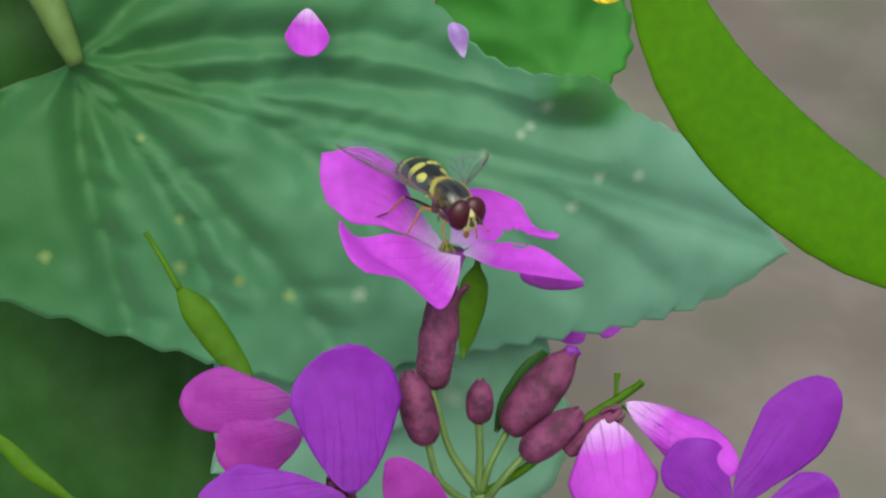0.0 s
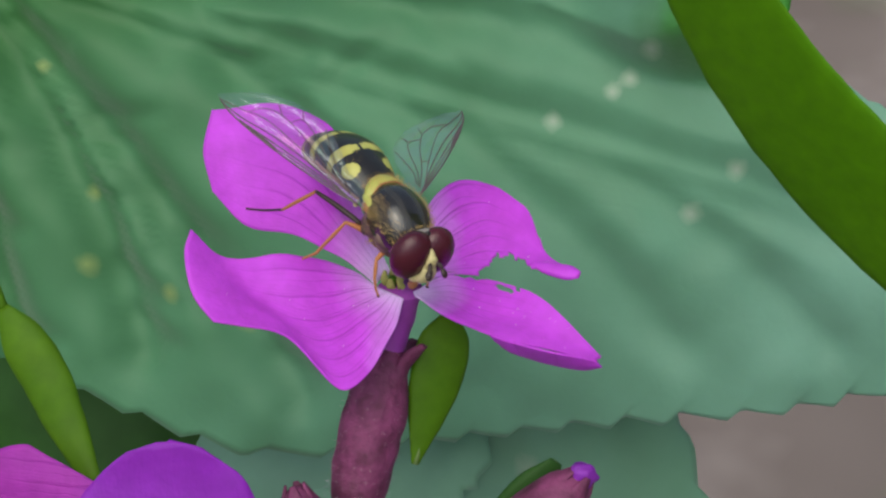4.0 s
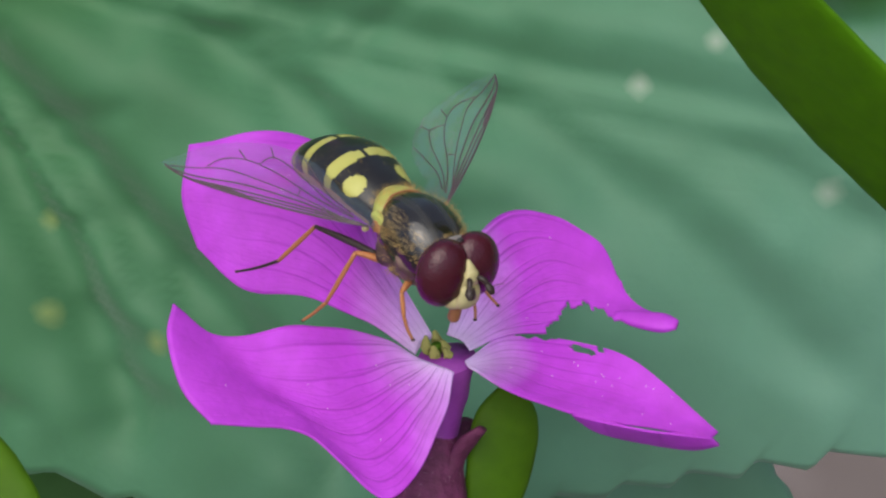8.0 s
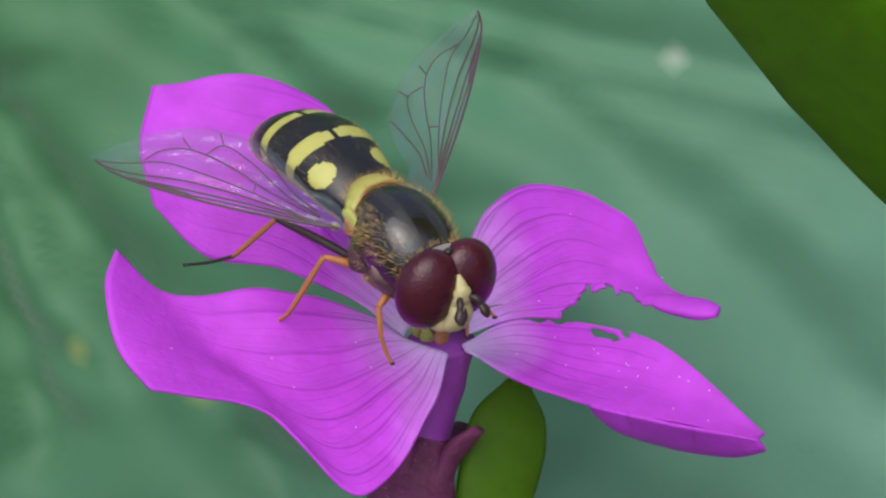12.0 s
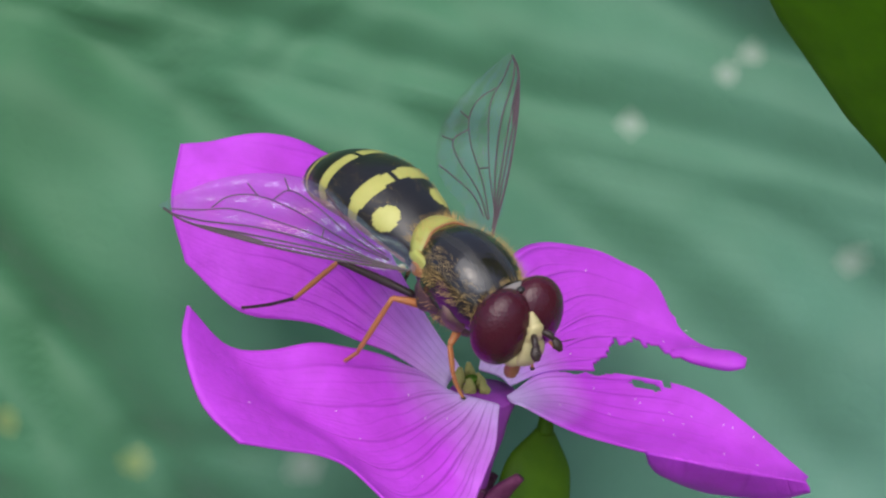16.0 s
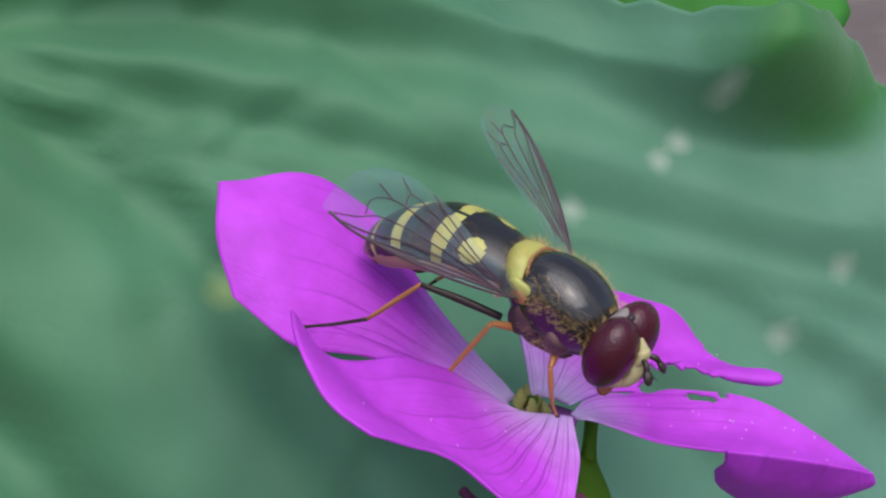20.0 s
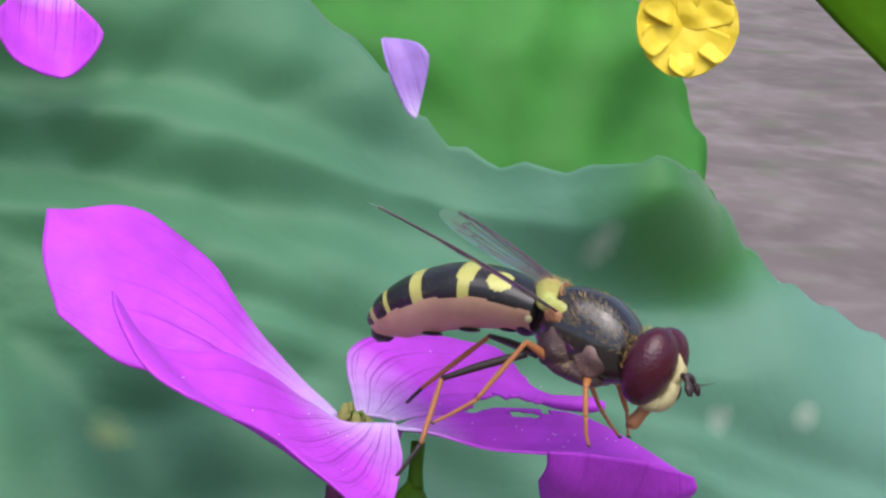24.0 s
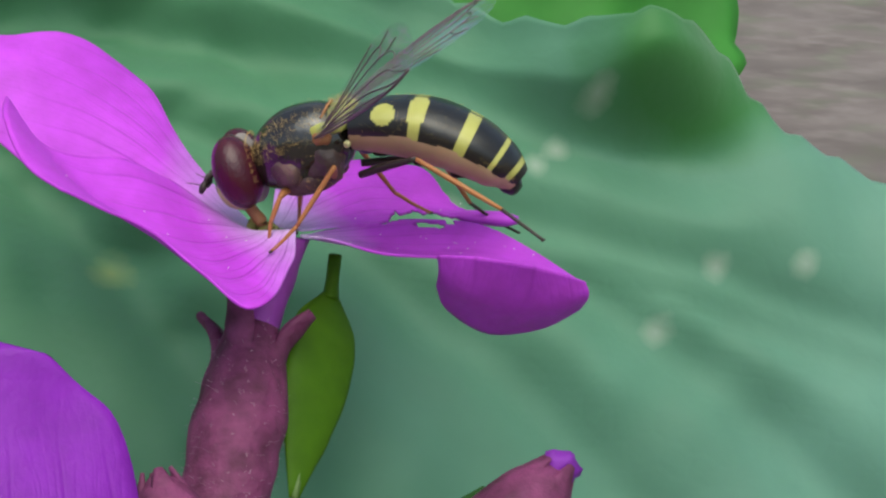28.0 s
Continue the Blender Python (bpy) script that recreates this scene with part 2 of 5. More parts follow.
def sheet(rows, nu, nv, thick, keep=None, ripple=0.0, seed=0, shape=None, lay=None):
    """A thin sheet through a small grid of control points in mm (rows across, points along), with UVs u along and v across."""
    bm = bmesh.new()
    uvl = bm.loops.layers.uv.new("UVMap")
    rows = [[Vector(p) for p in r] for r in rows]
    grid, par = [], {}
    for i in range(nu + 1):
        line = []
        for j in range(nv + 1):
            u, v = i / nu, j / nv
            if shape:
                u, v = shape(u, v)
            p = smooth_curve([smooth_curve(r, u) for r in rows], v)
            if ripple:
                edge = abs(2 * v - 1) ** 3 + u ** 4
                p = p + Vector((0, 0, 1)) * ripple * (noise.noise(Vector((p.x * 0.5 + seed, p.y * 0.5, p.z * 0.3))) * (0.35 + edge))
            w = bm.verts.new(p * MM)
            par[w] = lay(u, v) if lay else (u, v)
            line.append(w)
        grid.append(line)
    for i in range(nu):
        for j in range(nv):
            if keep and not keep((i + 0.5) / nu, (j + 0.5) / nv):
                continue
            try:
                f = bm.faces.new((grid[i][j], grid[i + 1][j], grid[i + 1][j + 1], grid[i][j + 1]))
            except ValueError:
                continue
            for lp in f.loops:
                lp[uvl].uv = par[lp.vert]
    bmesh.ops.delete(bm, geom=[v for v in bm.verts if not v.link_faces], context="VERTS")
    bmesh.ops.remove_doubles(bm, verts=bm.verts, dist=1e-7)
    bm.normal_update()
    thicken(bm, thick * MM)
    return bm


def thicken(bm, t):
    """Gives a sheet a back and a rim."""
    bm.normal_update()
    faces, verts = bm.faces[:], bm.verts[:]
    uvl = bm.loops.layers.uv.active
    rim = [e for e in bm.edges if len(e.link_faces) == 1]
    back = {v: bm.verts.new(v.co - v.normal * t) for v in verts}
    made = []
    for f in faces:
        uv = {lp.vert: lp[uvl].uv.copy() for lp in f.loops}
        g = bm.faces.new([back[v] for v in reversed(f.verts[:])])
        for lp, v in zip(g.loops, reversed(f.verts[:])):
            lp[uvl].uv = uv[v]
    for e in rim:
        f = e.link_faces[0]
        a, c = e.verts
        g = bm.faces.new((c, a, back[a], back[c]))
        uv = {lp.vert: lp[uvl].uv.copy() for lp in f.loops}
        for lp, v in zip(g.loops, (c, a, a, c)):
            lp[uvl].uv = uv[v]
    bmesh.ops.recalc_face_normals(bm, faces=bm.faces[:])


def joined(*bms):
    """Several bmeshes in one."""
    out = bms[0]
    for other in bms[1:]:
        me = bpy.data.meshes.new("joint")
        other.to_mesh(me)
        other.free()
        out.from_mesh(me)
        bpy.data.meshes.remove(me)
    return out


def loft(line, radii, sides=14, flat=(1.0, 1.0), up=(0, 0, 1), steps=None, lump=0.0, seed=0):
    """A tube along a curve through the points (mm) with its radii; flat scales its two cross axes."""
    bm = bmesh.new()
    line = [Vector(p) for p in line]
    rad = [Vector((r, 0, 0)) for r in radii]
    n = steps or (len(line) - 1) * 5
    rings = []
    for i in range(n + 1):
        u = i / n
        p = smooth_curve(line, u)
        d = (smooth_curve(line, min(u + 0.01, 1)) - smooth_curve(line, max(u - 0.01, 0))).normalized()
        side = d.cross(Vector(up))
        side = side.normalized() if side.length > 1e-4 else Vector((1, 0, 0))
        top = side.cross(d)
        r = max(smooth_curve(rad, u).x, 0.004)
        ring = []
        for k in range(sides):
            a = 2 * math.pi * k / sides
            q = p + side * (math.cos(a) * r * flat[0]) + top * (math.sin(a) * r * flat[1])
            if lump:
                q = q + (q - p) * lump * noise.noise(q * 0.9 + Vector((seed, 0, 0)))
            ring.append(bm.verts.new(q * MM))
        rings.append(ring)
    for a, b in zip(rings, rings[1:]):
        for k in range(sides):
            bm.faces.new((a[k], a[(k + 1) % sides], b[(k + 1) % sides], b[k]))
    bm.faces.new(rings[0][::-1])
    bm.faces.new(rings[-1])
    bmesh.ops.recalc_face_normals(bm, faces=bm.faces[:])
    return bm


def blob(centre, size, segs=24, rings=16, lump=0.0, seed=0):
    """An ellipsoid in mm."""
    bm = bmesh.new()
    bmesh.ops.create_uvsphere(bm, u_segments=segs, v_segments=rings, radius=1.0)
    for v in bm.verts:
        k = 1 + lump * noise.noise(v.co * 1.7 + Vector((seed, 0, 0)))
        v.co = Vector([c + s * x * k for c, s, x in zip(centre, size, v.co)]) * MM
    return bm


# ---------------------------------------------------------------- ground
def ground_material():
    m = mat("leaf_litter_soil", (0.25, 0.2, 0.16), 0.9, 0.2)
    n1, n2, n3 = noise_of(m, 14, 2), noise_of(m, 42, 2), noise_of(m, 24, 1)
    c = mixc(m, ramp(m, n1, [(0.35, (0, 0, 0)), (0.65, (1, 1, 1))]), (0.130, 0.104, 0.094), (0.178, 0.146, 0.134))
    c = mixc(m, ramp(m, n2, [(0.46, (0, 0, 0)), (0.72, (0.42, 0.42, 0.42))]), c, (0.265, 0.222, 0.208))
    c = mixc(m, ramp(m, n3, [(0.52, (0, 0, 0)), (0.76, (0.45, 0.45, 0.45))]), c, (0.10, 0.135, 0.065))
    dim = ramp(m, noise_of(m, 9, 1), [(0.34, (0.45, 0.45, 0.45)), (0.56, (0, 0, 0))])
    c = mixc(m, dim, c, (0.085, 0.070, 0.062))
    link(m, c, base(m))
    return m


GROUND_Z = -210.0
bm = bmesh.new()
steps = 90
verts = {}
for i in range(steps + 1):
    for j in range(steps + 1):
        a, b = 2 * i / steps - 1, 2 * j / steps - 1
        x, y = math.copysign(abs(a) ** 3, a) * 40000 + a * 400, math.copysign(abs(b) ** 3, b) * 40000 + b * 400
        h = 8 * noise.noise(Vector((x * 0.006, y * 0.006, 0))) if abs(x) < 3000 and abs(y) < 3000 else 0
        verts[i, j] = bm.verts.new(Vector((x, y, GROUND_Z + h)) * MM)
for i in range(steps):
    for j in range(steps):
        bm.faces.new((verts[i, j], verts[i + 1, j], verts[i + 1, j + 1], verts[i, j + 1]))
tagged(part("ground", bm, ground_material(), None), "pale brown soil with blurred dry litter and moss", "ground", kind="structure")


# ---------------------------------------------------------------- large leaf
LEAF_RIGHT, LEAF_UP, LEAF_BACK = (Vector(a) for a in ((0.9835, -0.1809, 0.0000), (0.0991, 0.5388, 0.8366), (0.1513, 0.8227, -0.5479)))
LEAF_AT = LEAF_BACK * 28.0
LEAF_TURN = Matrix((LEAF_RIGHT, LEAF_UP, -LEAF_BACK)).transposed().to_4x4()
LEAF_LEAN = pose(0, 0, 0, -2.8, 5.2, 1.7) @ LEAF_TURN
JOINT = (-37.7, 13.4)
TIP = (34.6, -3.8)


def edge_line(pts, n, tooth, size, seed):
    """A leaf's edge in its plane: a smooth curve with uneven teeth."""
    pts = [Vector((*p, 0)) for p in pts]
    out = []
    for i in range(n + 1):
        u = i / n
        p = smooth_curve(pts, u)
        d = smooth_curve(pts, min(u + 0.01, 1)) - smooth_curve(pts, max(u - 0.01, 0))
        o = Vector((d.y, -d.x, 0)).normalized()
        ph = u * tooth + 0.6 * noise.noise(Vector((u * 7, seed, 0)))
        saw = (ph % 1.0)
        saw = saw / 0.72 if saw < 0.72 else (1 - saw) / 0.28
        fade = min(1, 9 * u, 9 * (1 - u))
        out.append((p, o * size * fade * (saw - 0.4) * (0.7 + 0.6 * abs(noise.noise(Vector((u * 5, seed + 9, 0)))))))
    return out


def leaf_height(x, y, veins, depth, width):
    """Veins lie in valleys, the blade swells between them."""
    d = 1e9
    for pts in veins:
        for a, b in zip(pts, pts[1:]):
            ax, ay, bx, by = *a, *b
            t = max(0, min(1, ((x - ax) * (bx - ax) + (y - ay) * (by - ay)) / ((bx - ax) ** 2 + (by - ay) ** 2)))
            d = min(d, math.hypot(x - ax - t * (bx - ax), y - ay - t * (by - ay)))
    return -depth * math.exp(-(d / width) ** 2)


def leaf_blade(lower, upper, mid, veins, nu, nv, tooth, size, depth, width, swell, seed, extra=None, fine=None):
    """Fills the space between two toothed edges that run from joint to tip, by way of the midrib."""
    lo, hi = edge_line(lower, nu, tooth, size[0], seed), edge_line(upper[::-1], nu, tooth, size[1], seed + 3)[::-1]
    mid = [Vector((*p, 0)) for p in mid]
    bm = bmesh.new()
    uvl = bm.loops.layers.uv.new("UVMap")
    grid = []
    par = {}
    for i in range(nu + 1):
        m_ = smooth_curve(mid, i / nu)
        line = []
        for j in range(-nv, nv + 1):
            e = hi[i] if j > 0 else lo[i]
            w = abs(j) / nv
            p = m_.lerp(e[0], w) + e[1] * w ** 7
            z = leaf_height(p.x, p.y, veins, depth(p.x) if callable(depth) else depth, width) + swell * noise.noise(Vector((p.x * 0.07, p.y * 0.07, seed)))
            z += 0.35 * noise.noise(Vector((p.x * 0.3, p.y * 0.3, seed + 5)))
            z += leaf_height(p.x, p.y, fine, 0.40, 0.75) * min(1, max(0, (4 - p.x) / 14)) if fine else 0.0
            z -= 0.9 * (abs(j) / nv) ** 3
            z += extra(p.x, p.y) if extra else 0.0
            v = bm.verts.new(Vector((p.x, p.y, z)) * MM)
            par[v] = (i / nu, (j + nv) / (2 * nv))
            line.append(v)
        grid.append(line)
    for i in range(nu):
        for j in range(2 * nv):
            f = bm.faces.new((grid[i][j], grid[i + 1][j], grid[i + 1][j + 1], grid[i][j + 1]))
            for lp in f.loops:
                lp[uvl].uv = par[lp.vert]
    bmesh.ops.remove_doubles(bm, verts=bm.verts, dist=1e-6)
    bm.normal_update()
    thicken(bm, 0.25 * MM)
    return bm


def curl(x, y):
    """The upper edge near the tip bends forward over itself, and the blade sags towards its lower edge."""
    k = math.exp(-((x - 10.3) / 4.9) ** 2)
    s = min(1.0, max(0.0, (y - 7.6 - 0.12 * abs(x - 10.3)) / 4.4))
    rib = 1e9
    for (ax, ay), (bx, by) in zip(MIDRIB, MIDRIB[1:]):
        t = max(0, min(1, ((x - ax) * (bx - ax) + (y - ay) * (by - ay)) / ((bx - ax) ** 2 + (by - ay) ** 2)))
        rib = min(rib, math.hypot(x - ax - t * (bx - ax), y - ay - t * (by - ay)))
    return 1.7 * math.exp(-(rib / 0.8) ** 2) * max(0.15, 0.9 - (x + 37) / 80) + 5.0 * k * s * s * (3 - 2 * s) - 0.006 * max(0.0, -y - 2) ** 2


big_leaf = thing("leaf", "large heart-shaped toothed green leaf with sunken veins", "leaf")
MIDRIB = [JOINT, (-22, 9.5), (-4, 5.6), (14, 2.2), (26, -1.2), TIP]
SIDE_VEINS = [
    [JOINT, (-24, 16), (-8, 17), (8, 12)],
    [(-28, 11), (-14, 12.5), (2, 11), (14, 7.5)],
    [JOINT, (-28, 4), (-18, -6), (-12, -14)],
    [JOINT, (-37, 4), (-34, -6), (-32, -13)],
    [JOINT, (-31, 4), (-26, -4), (-23, -12)],
    [(-20, 9), (-10, 1), (-3, -8)],
    [(-6, 6), (4, -1), (12, -8)],
    [(6, 3.7), (15, -2), (21, -7)],
    [JOINT, (-30, 22), (-20, 28)],
    [JOINT, (-44, 10), (-52, 0)],
]
FINE_VEINS = []
rv = random.Random(8)
for line in [MIDRIB] + SIDE_VEINS:
    for (ax, ay), (bx, by) in zip(line, line[1:]):
        run = math.hypot(bx - ax, by - ay)
        for q in range(int(run / 4.2)):
            f = (q + rv.uniform(0.3, 0.7)) / max(1, int(run / 4.2))
            way = math.atan2(by - ay, bx - ax) + rv.choice((-1, 1)) * rv.uniform(0.6, 1.0)
            x0, y0, reach = ax + f * (bx - ax), ay + f * (by - ay), rv.uniform(3.0, 5.5)
            FINE_VEINS.append([(x0, y0), (x0 + 0.55 * reach * math.cos(way), y0 + 0.55 * reach * math.sin(way)), (x0 + reach * math.cos(way * 0.9), y0 + reach * math.sin(way * 0.9))])
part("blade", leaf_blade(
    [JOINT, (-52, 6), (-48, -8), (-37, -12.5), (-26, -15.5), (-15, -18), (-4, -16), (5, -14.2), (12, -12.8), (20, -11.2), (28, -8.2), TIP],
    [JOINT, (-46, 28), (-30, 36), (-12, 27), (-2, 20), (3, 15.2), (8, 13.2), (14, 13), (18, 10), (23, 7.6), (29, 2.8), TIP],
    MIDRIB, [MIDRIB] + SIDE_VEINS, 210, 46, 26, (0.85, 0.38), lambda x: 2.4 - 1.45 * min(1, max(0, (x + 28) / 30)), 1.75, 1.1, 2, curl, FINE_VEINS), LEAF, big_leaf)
part("petiole", loft([(-37.2, 13.0, 0.2), (-39.3, 17.5, 1.2), (-42, 24, 0.5), (-46, 42, -8)], [0.9, 1.5, 1.8, 2.0], 12), STALK, big_leaf, "pale green leaf stalk")


def far_leaf(name, label, at, spin, tilt, length, breadth, material, seed):
    """A smaller toothed leaf of the same plant further back or lower down."""
    t = thing(name, label, "leaf", "leaves behind the flower")
    h, b = length, breadth
    mid = [(0, 0), (h * 0.5, h * 0.03), (h, 0)]
    veins = [mid] + [[(h * s, 0), (h * (s + 0.2), k * b * 0.75)] for s in (0.1, 0.3, 0.5) for k in (-1, 1)]
    part("blade", leaf_blade([(0, 0), (h * 0.1, -b * 0.8), (h * 0.45, -b), (h * 0.8, -b * 0.5), (h, 0)],
                             [(0, 0), (h * 0.1, b * 0.8), (h * 0.45, b), (h * 0.8, b * 0.5), (h, 0)],
                             mid, veins, 70, 14, 14, (0.8, 0.8), 0.8, 1.8, 2.0, seed), material, t)
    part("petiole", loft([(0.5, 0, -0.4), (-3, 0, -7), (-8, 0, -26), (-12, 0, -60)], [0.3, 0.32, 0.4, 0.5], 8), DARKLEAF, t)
    t.matrix_basis = Matrix.Translation(Vector(at) * MM) @ LEAF_TURN @ pose(0, 0, 0, tilt, 0, spin)
    return t


# ---------------------------------------------------------------- main flower
flower = thing("flower", "open magenta four-petalled flower with a bitten petal", "flower", "flowers of the plant")
PETALS = dict(
    front=[[(-0.8, 0.8, -0.1), (-2.1, 1.2, 0.9), (-4.6, 0.6, 2.6), (-7.7, -0.3, 3.5), (-9.2, -0.1, 5.5)],
        [(-0.2, 0.2, 0.1), (-1.3, -0.3, 0.1), (-3.7, -1.8, 0.8), (-6.6, -1.7, 2.2), (-9.4, -1.5, 5.0)],
        [(0.4, -0.4, 0.3), (-0.5, -1.9, -0.2), (-2.7, -4.2, -0.1), (-5.5, -3.0, 1.7), (-9.0, -3.3, 4.0)],
        [(0.8, -0.8, 0.5), (0.1, -3.1, -0.3), (-2.0, -6.0, -0.6), (-4.7, -4.1, 1.4), (-7.9, -4.7, 3.3)]],
    back_left=[[(-0.1, 2.1, -0.4), (-1.9, 6.0, 1.5), (-3.2, 9.6, 3.7), (-6.5, 9.5, 5.6), (-9.3, 9.3, 5.6)],
        [(-0.5, 1.7, -0.3), (-2.3, 3.9, 1.1), (-4.7, 6.5, 2.7), (-7.7, 7.2, 4.2), (-9.8, 7.5, 4.3)],
        [(-0.8, 1.1, -0.2), (-2.6, 2.6, 0.4), (-5.3, 4.4, 0.6), (-7.8, 4.7, 1.3), (-9.5, 6.2, 2.6)]],
    back_right=[[(0.5, 2.1, -0.4), (2.0, 7.1, 0.2), (4.2, 8.0, 0.5), (6.9, 5.2, 0.9), (7.9, 2.4, 0.1)],
        [(1.1, 1.5, -0.3), (2.9, 3.4, -0.3), (4.9, 4.4, 0.0), (6.8, 3.4, 0.0), (8.6, 1.6, -0.1)],
        [(1.4, 0.8, -0.2), (2.8, 1.5, -0.3), (5.1, 1.4, -0.4), (7.4, 1.2, -0.1), (9.6, 0.5, -0.1)]],
    front_right=[[(1.2, 0.2, -0.2), (2.8, 1.6, -0.5), (5.4, 0.2, 0.2), (7.9, -1.5, 0.3), (10.6, -4.5, -1.0)],
        [(1.3, -0.1, -0.2), (3.2, 0.1, -0.6), (5.5, -1.4, -0.5), (7.8, -2.8, -0.3), (10.5, -4.7, -0.9)],
        [(1.5, -0.4, -0.1), (2.5, -1.5, -0.1), (4.0, -2.5, -0.3), (6.1, -3.9, -0.1), (10.3, -5.0, -0.7)]],
    fold=[[(5.3, -3.6, 0.1), (6.3, -4.2, 0.2), (8.0, -4.9, 0.1), (9.4, -5.0, -0.3), (10.4, -5.0, -0.7)],
        [(5.5, -3.3, -0.6), (6.2, -3.5, -1.2), (7.9, -3.8, -1.8), (9.6, -4.5, -1.7), (10.6, -4.9, -1.2)],
        [(5.7, -2.5, -1.4), (6.3, -2.0, -2.5), (7.9, -2.0, -3.5), (9.6, -2.9, -3.1), (10.6, -4.1, -2.0)]],
)


def flap(u, v):
    """The folded tip carries the outer end of the petal's UVs, its veins running down."""
    return 0.6 + 0.4 * v, 0.2 + 0.6 * u


def curl_tip(line, radii):
    """The rolled tip of a petal."""
    bm = loft(line, radii, 12, (1.0, 0.55), (0, 0, 1), 16, 0.15, 3)
    uvl = bm.loops.layers.uv.new("UVMap")
    for f in bm.faces:
        for lp in f.loops:
            lp[uvl].uv = (0.8, 0.5)
    return bm


def bite_back(u, v):
    """An eaten notch with a frayed edge in the side of the petal."""
    fray = 1 + 0.22 * math.sin(u * 70 + v * 25) + 0.14 * math.sin(u * 150)
    return not ((u - 0.61) ** 2 / 0.016 + (v - 1.0) ** 2 / 0.050 < fray or ((u - 0.50) ** 2 / 0.004 + (v - 1.0) ** 2 / 0.012 < 1))


def bite_front(u, v):
    """A narrow hole along the rim, closed by a thin strand, and a nibbled rim before it."""
    hole = ((u - 0.545 - 0.3 * (v - 0.07)) / 0.05) ** 2 + ((v - 0.08) / 0.042) ** 2 < 1 + 0.35 * math.sin(u * 110)
    nick = v < 0.035 + 0.02 * math.sin(u * 95) and 0.30 < u < 0.46
    gap = v < 0.07 and 0.615 < u < 0.64
    return not (hole or nick or gap)


part("petal", sheet(PETALS["front"], 60, 56, 0.09, ripple=0.16, seed=1), PETAL, flower)
part("petal", sheet(PETALS["back_left"], 56, 44, 0.09, ripple=0.16, seed=4), PETAL, flower)
part("petal", joined(sheet(PETALS["back_right"], 64, 48, 0.09, bite_back, 0.12, 7), curl_tip([(7.3, 1.6, 0.0), (7.9, 1.3, -0.0), (8.5, 1.0, 0.0), (9.2, 0.7, 0.0), (9.7, 0.5, 0.0)], [0.12, 0.38, 0.46, 0.46, 0.24])), PETAL, flower, "magenta petal with a bitten edge")
part("petal", joined(sheet(PETALS["front_right"], 80, 60, 0.09, bite_front, 0.08, 9), sheet(PETALS["fold"], 30, 20, 0.09, lay=flap)), PETAL, flower, "magenta petal with a bite hole and a folded-down tip")


# ---------------------------------------------------------------- calyx, stalks and stamens
def oval(u, v):
    """Maps a unit square on an oval petal outline: narrow claw, broad rounded end."""
    w = (min(1, u / 0.6) ** 0.6) * math.sqrt(max(0.0, 1 - max(0, (u - 0.55) / 0.45) ** 2.2))
    return u, 0.5 + (v - 0.5) * max(w, 0.06)


def oval_petal(a, b, width, face, cup, material, parent, label="", seed=0, droop=0.0):
    """A rounded petal from its claw a to its end b (mm), turned towards face."""
    a, b = Vector(a), Vector(b)
    d = b - a
    side = d.cross(Vector(face)).normalized()
    nrm = side.cross(d).normalized()
    rows = []
    for k in (-1, -0.5, 0, 0.5, 1):
        rows.append([a + d * u + side * (k * width / 2) + nrm * (cup * (k * k - 0.3) + droop * math.sin(u * math.pi))
                     + nrm * 0.4 * noise.noise(Vector((u * 2 + seed, k * 1.5, seed))) for u in (0, 0.25, 0.5, 0.75, 1)])
    return part("petal", sheet(rows, 30, 22, 0.1, shape=oval, ripple=0.35, seed=seed), material, parent, label)


def sepal_body(top, bottom, r, parent, seed=0, tips=True):
    """A closed plum-coloured calyx in four ribs."""
    top, bottom = Vector(top), Vector(bottom)
    d = top - bottom
    pts = [bottom + d * k for k in (0, 0.06, 0.3, 0.6, 0.85, 1.0)]
    part("calyx", loft(pts, [r * 0.3, r * 0.8, r * 0.98, r, r * 0.78, r * 0.52], 24, steps=30, lump=0.09, seed=seed), CALYX, parent, "plum-coloured ribbed calyx")
    side = d.cross(Vector((0.2, 1, 0))).normalized()
    fore = side.cross(d).normalized()
    for k in range(4):
        a = k * math.pi / 2 + 0.5
        o = side * math.cos(a) + fore * math.sin(a)
        tip = top + o * r * (1.32 if tips else 0.5) + d.normalized() * (0.25 if tips else 0.8)
        part("sepal", loft([bottom + d * 0.2 + o * r * 0.66, bottom + d * 0.55 + o * r * 0.74, bottom + d * 0.8 + o * r * 0.66, top - d * 0.07 + o * r * 0.82, tip],
                           [r * 0.2, r * 0.36, r * 0.34, r * 0.36, r * 0.24], 12, (1.0, 0.5), o, 18, 0.3, seed + k), CALYX, parent)


CALYX_TOP = (-0.45, -0.1, -3.3)
CALYX_END = (-2.9, -6.0, -9.6)
PED_A = (-2.6, -7.8, -11.0)
PED_B = (-1.9, -9.7, -14.0)
NODE = (0.0, -12.2, -16.6)
STEM = [(0.1, -11.7, -16.8), (0.2, -14.2, -20.6), (-2.4, -23.0, -35.2), (-21.5, -107.2, -184.6)]
BUD_A = [(-5.2, -7.6, -5.8), (-4.2, -10.9, -11.1), (-3.5, -12.3, -14.3), (-0.6, -12.9, -17.6)]
BUD_B = [(0.9, -8.5, -7.1), (0.4, -9.9, -10.5), (0.3, -10.8, -13.1), (-0.1, -12.2, -16.6)]
BUD_C = [(9.2, -6.7, -7.1), (3.0, -9.5, -12.5), (1.1, -11.5, -13.9), (0.1, -12.2, -16.6)]
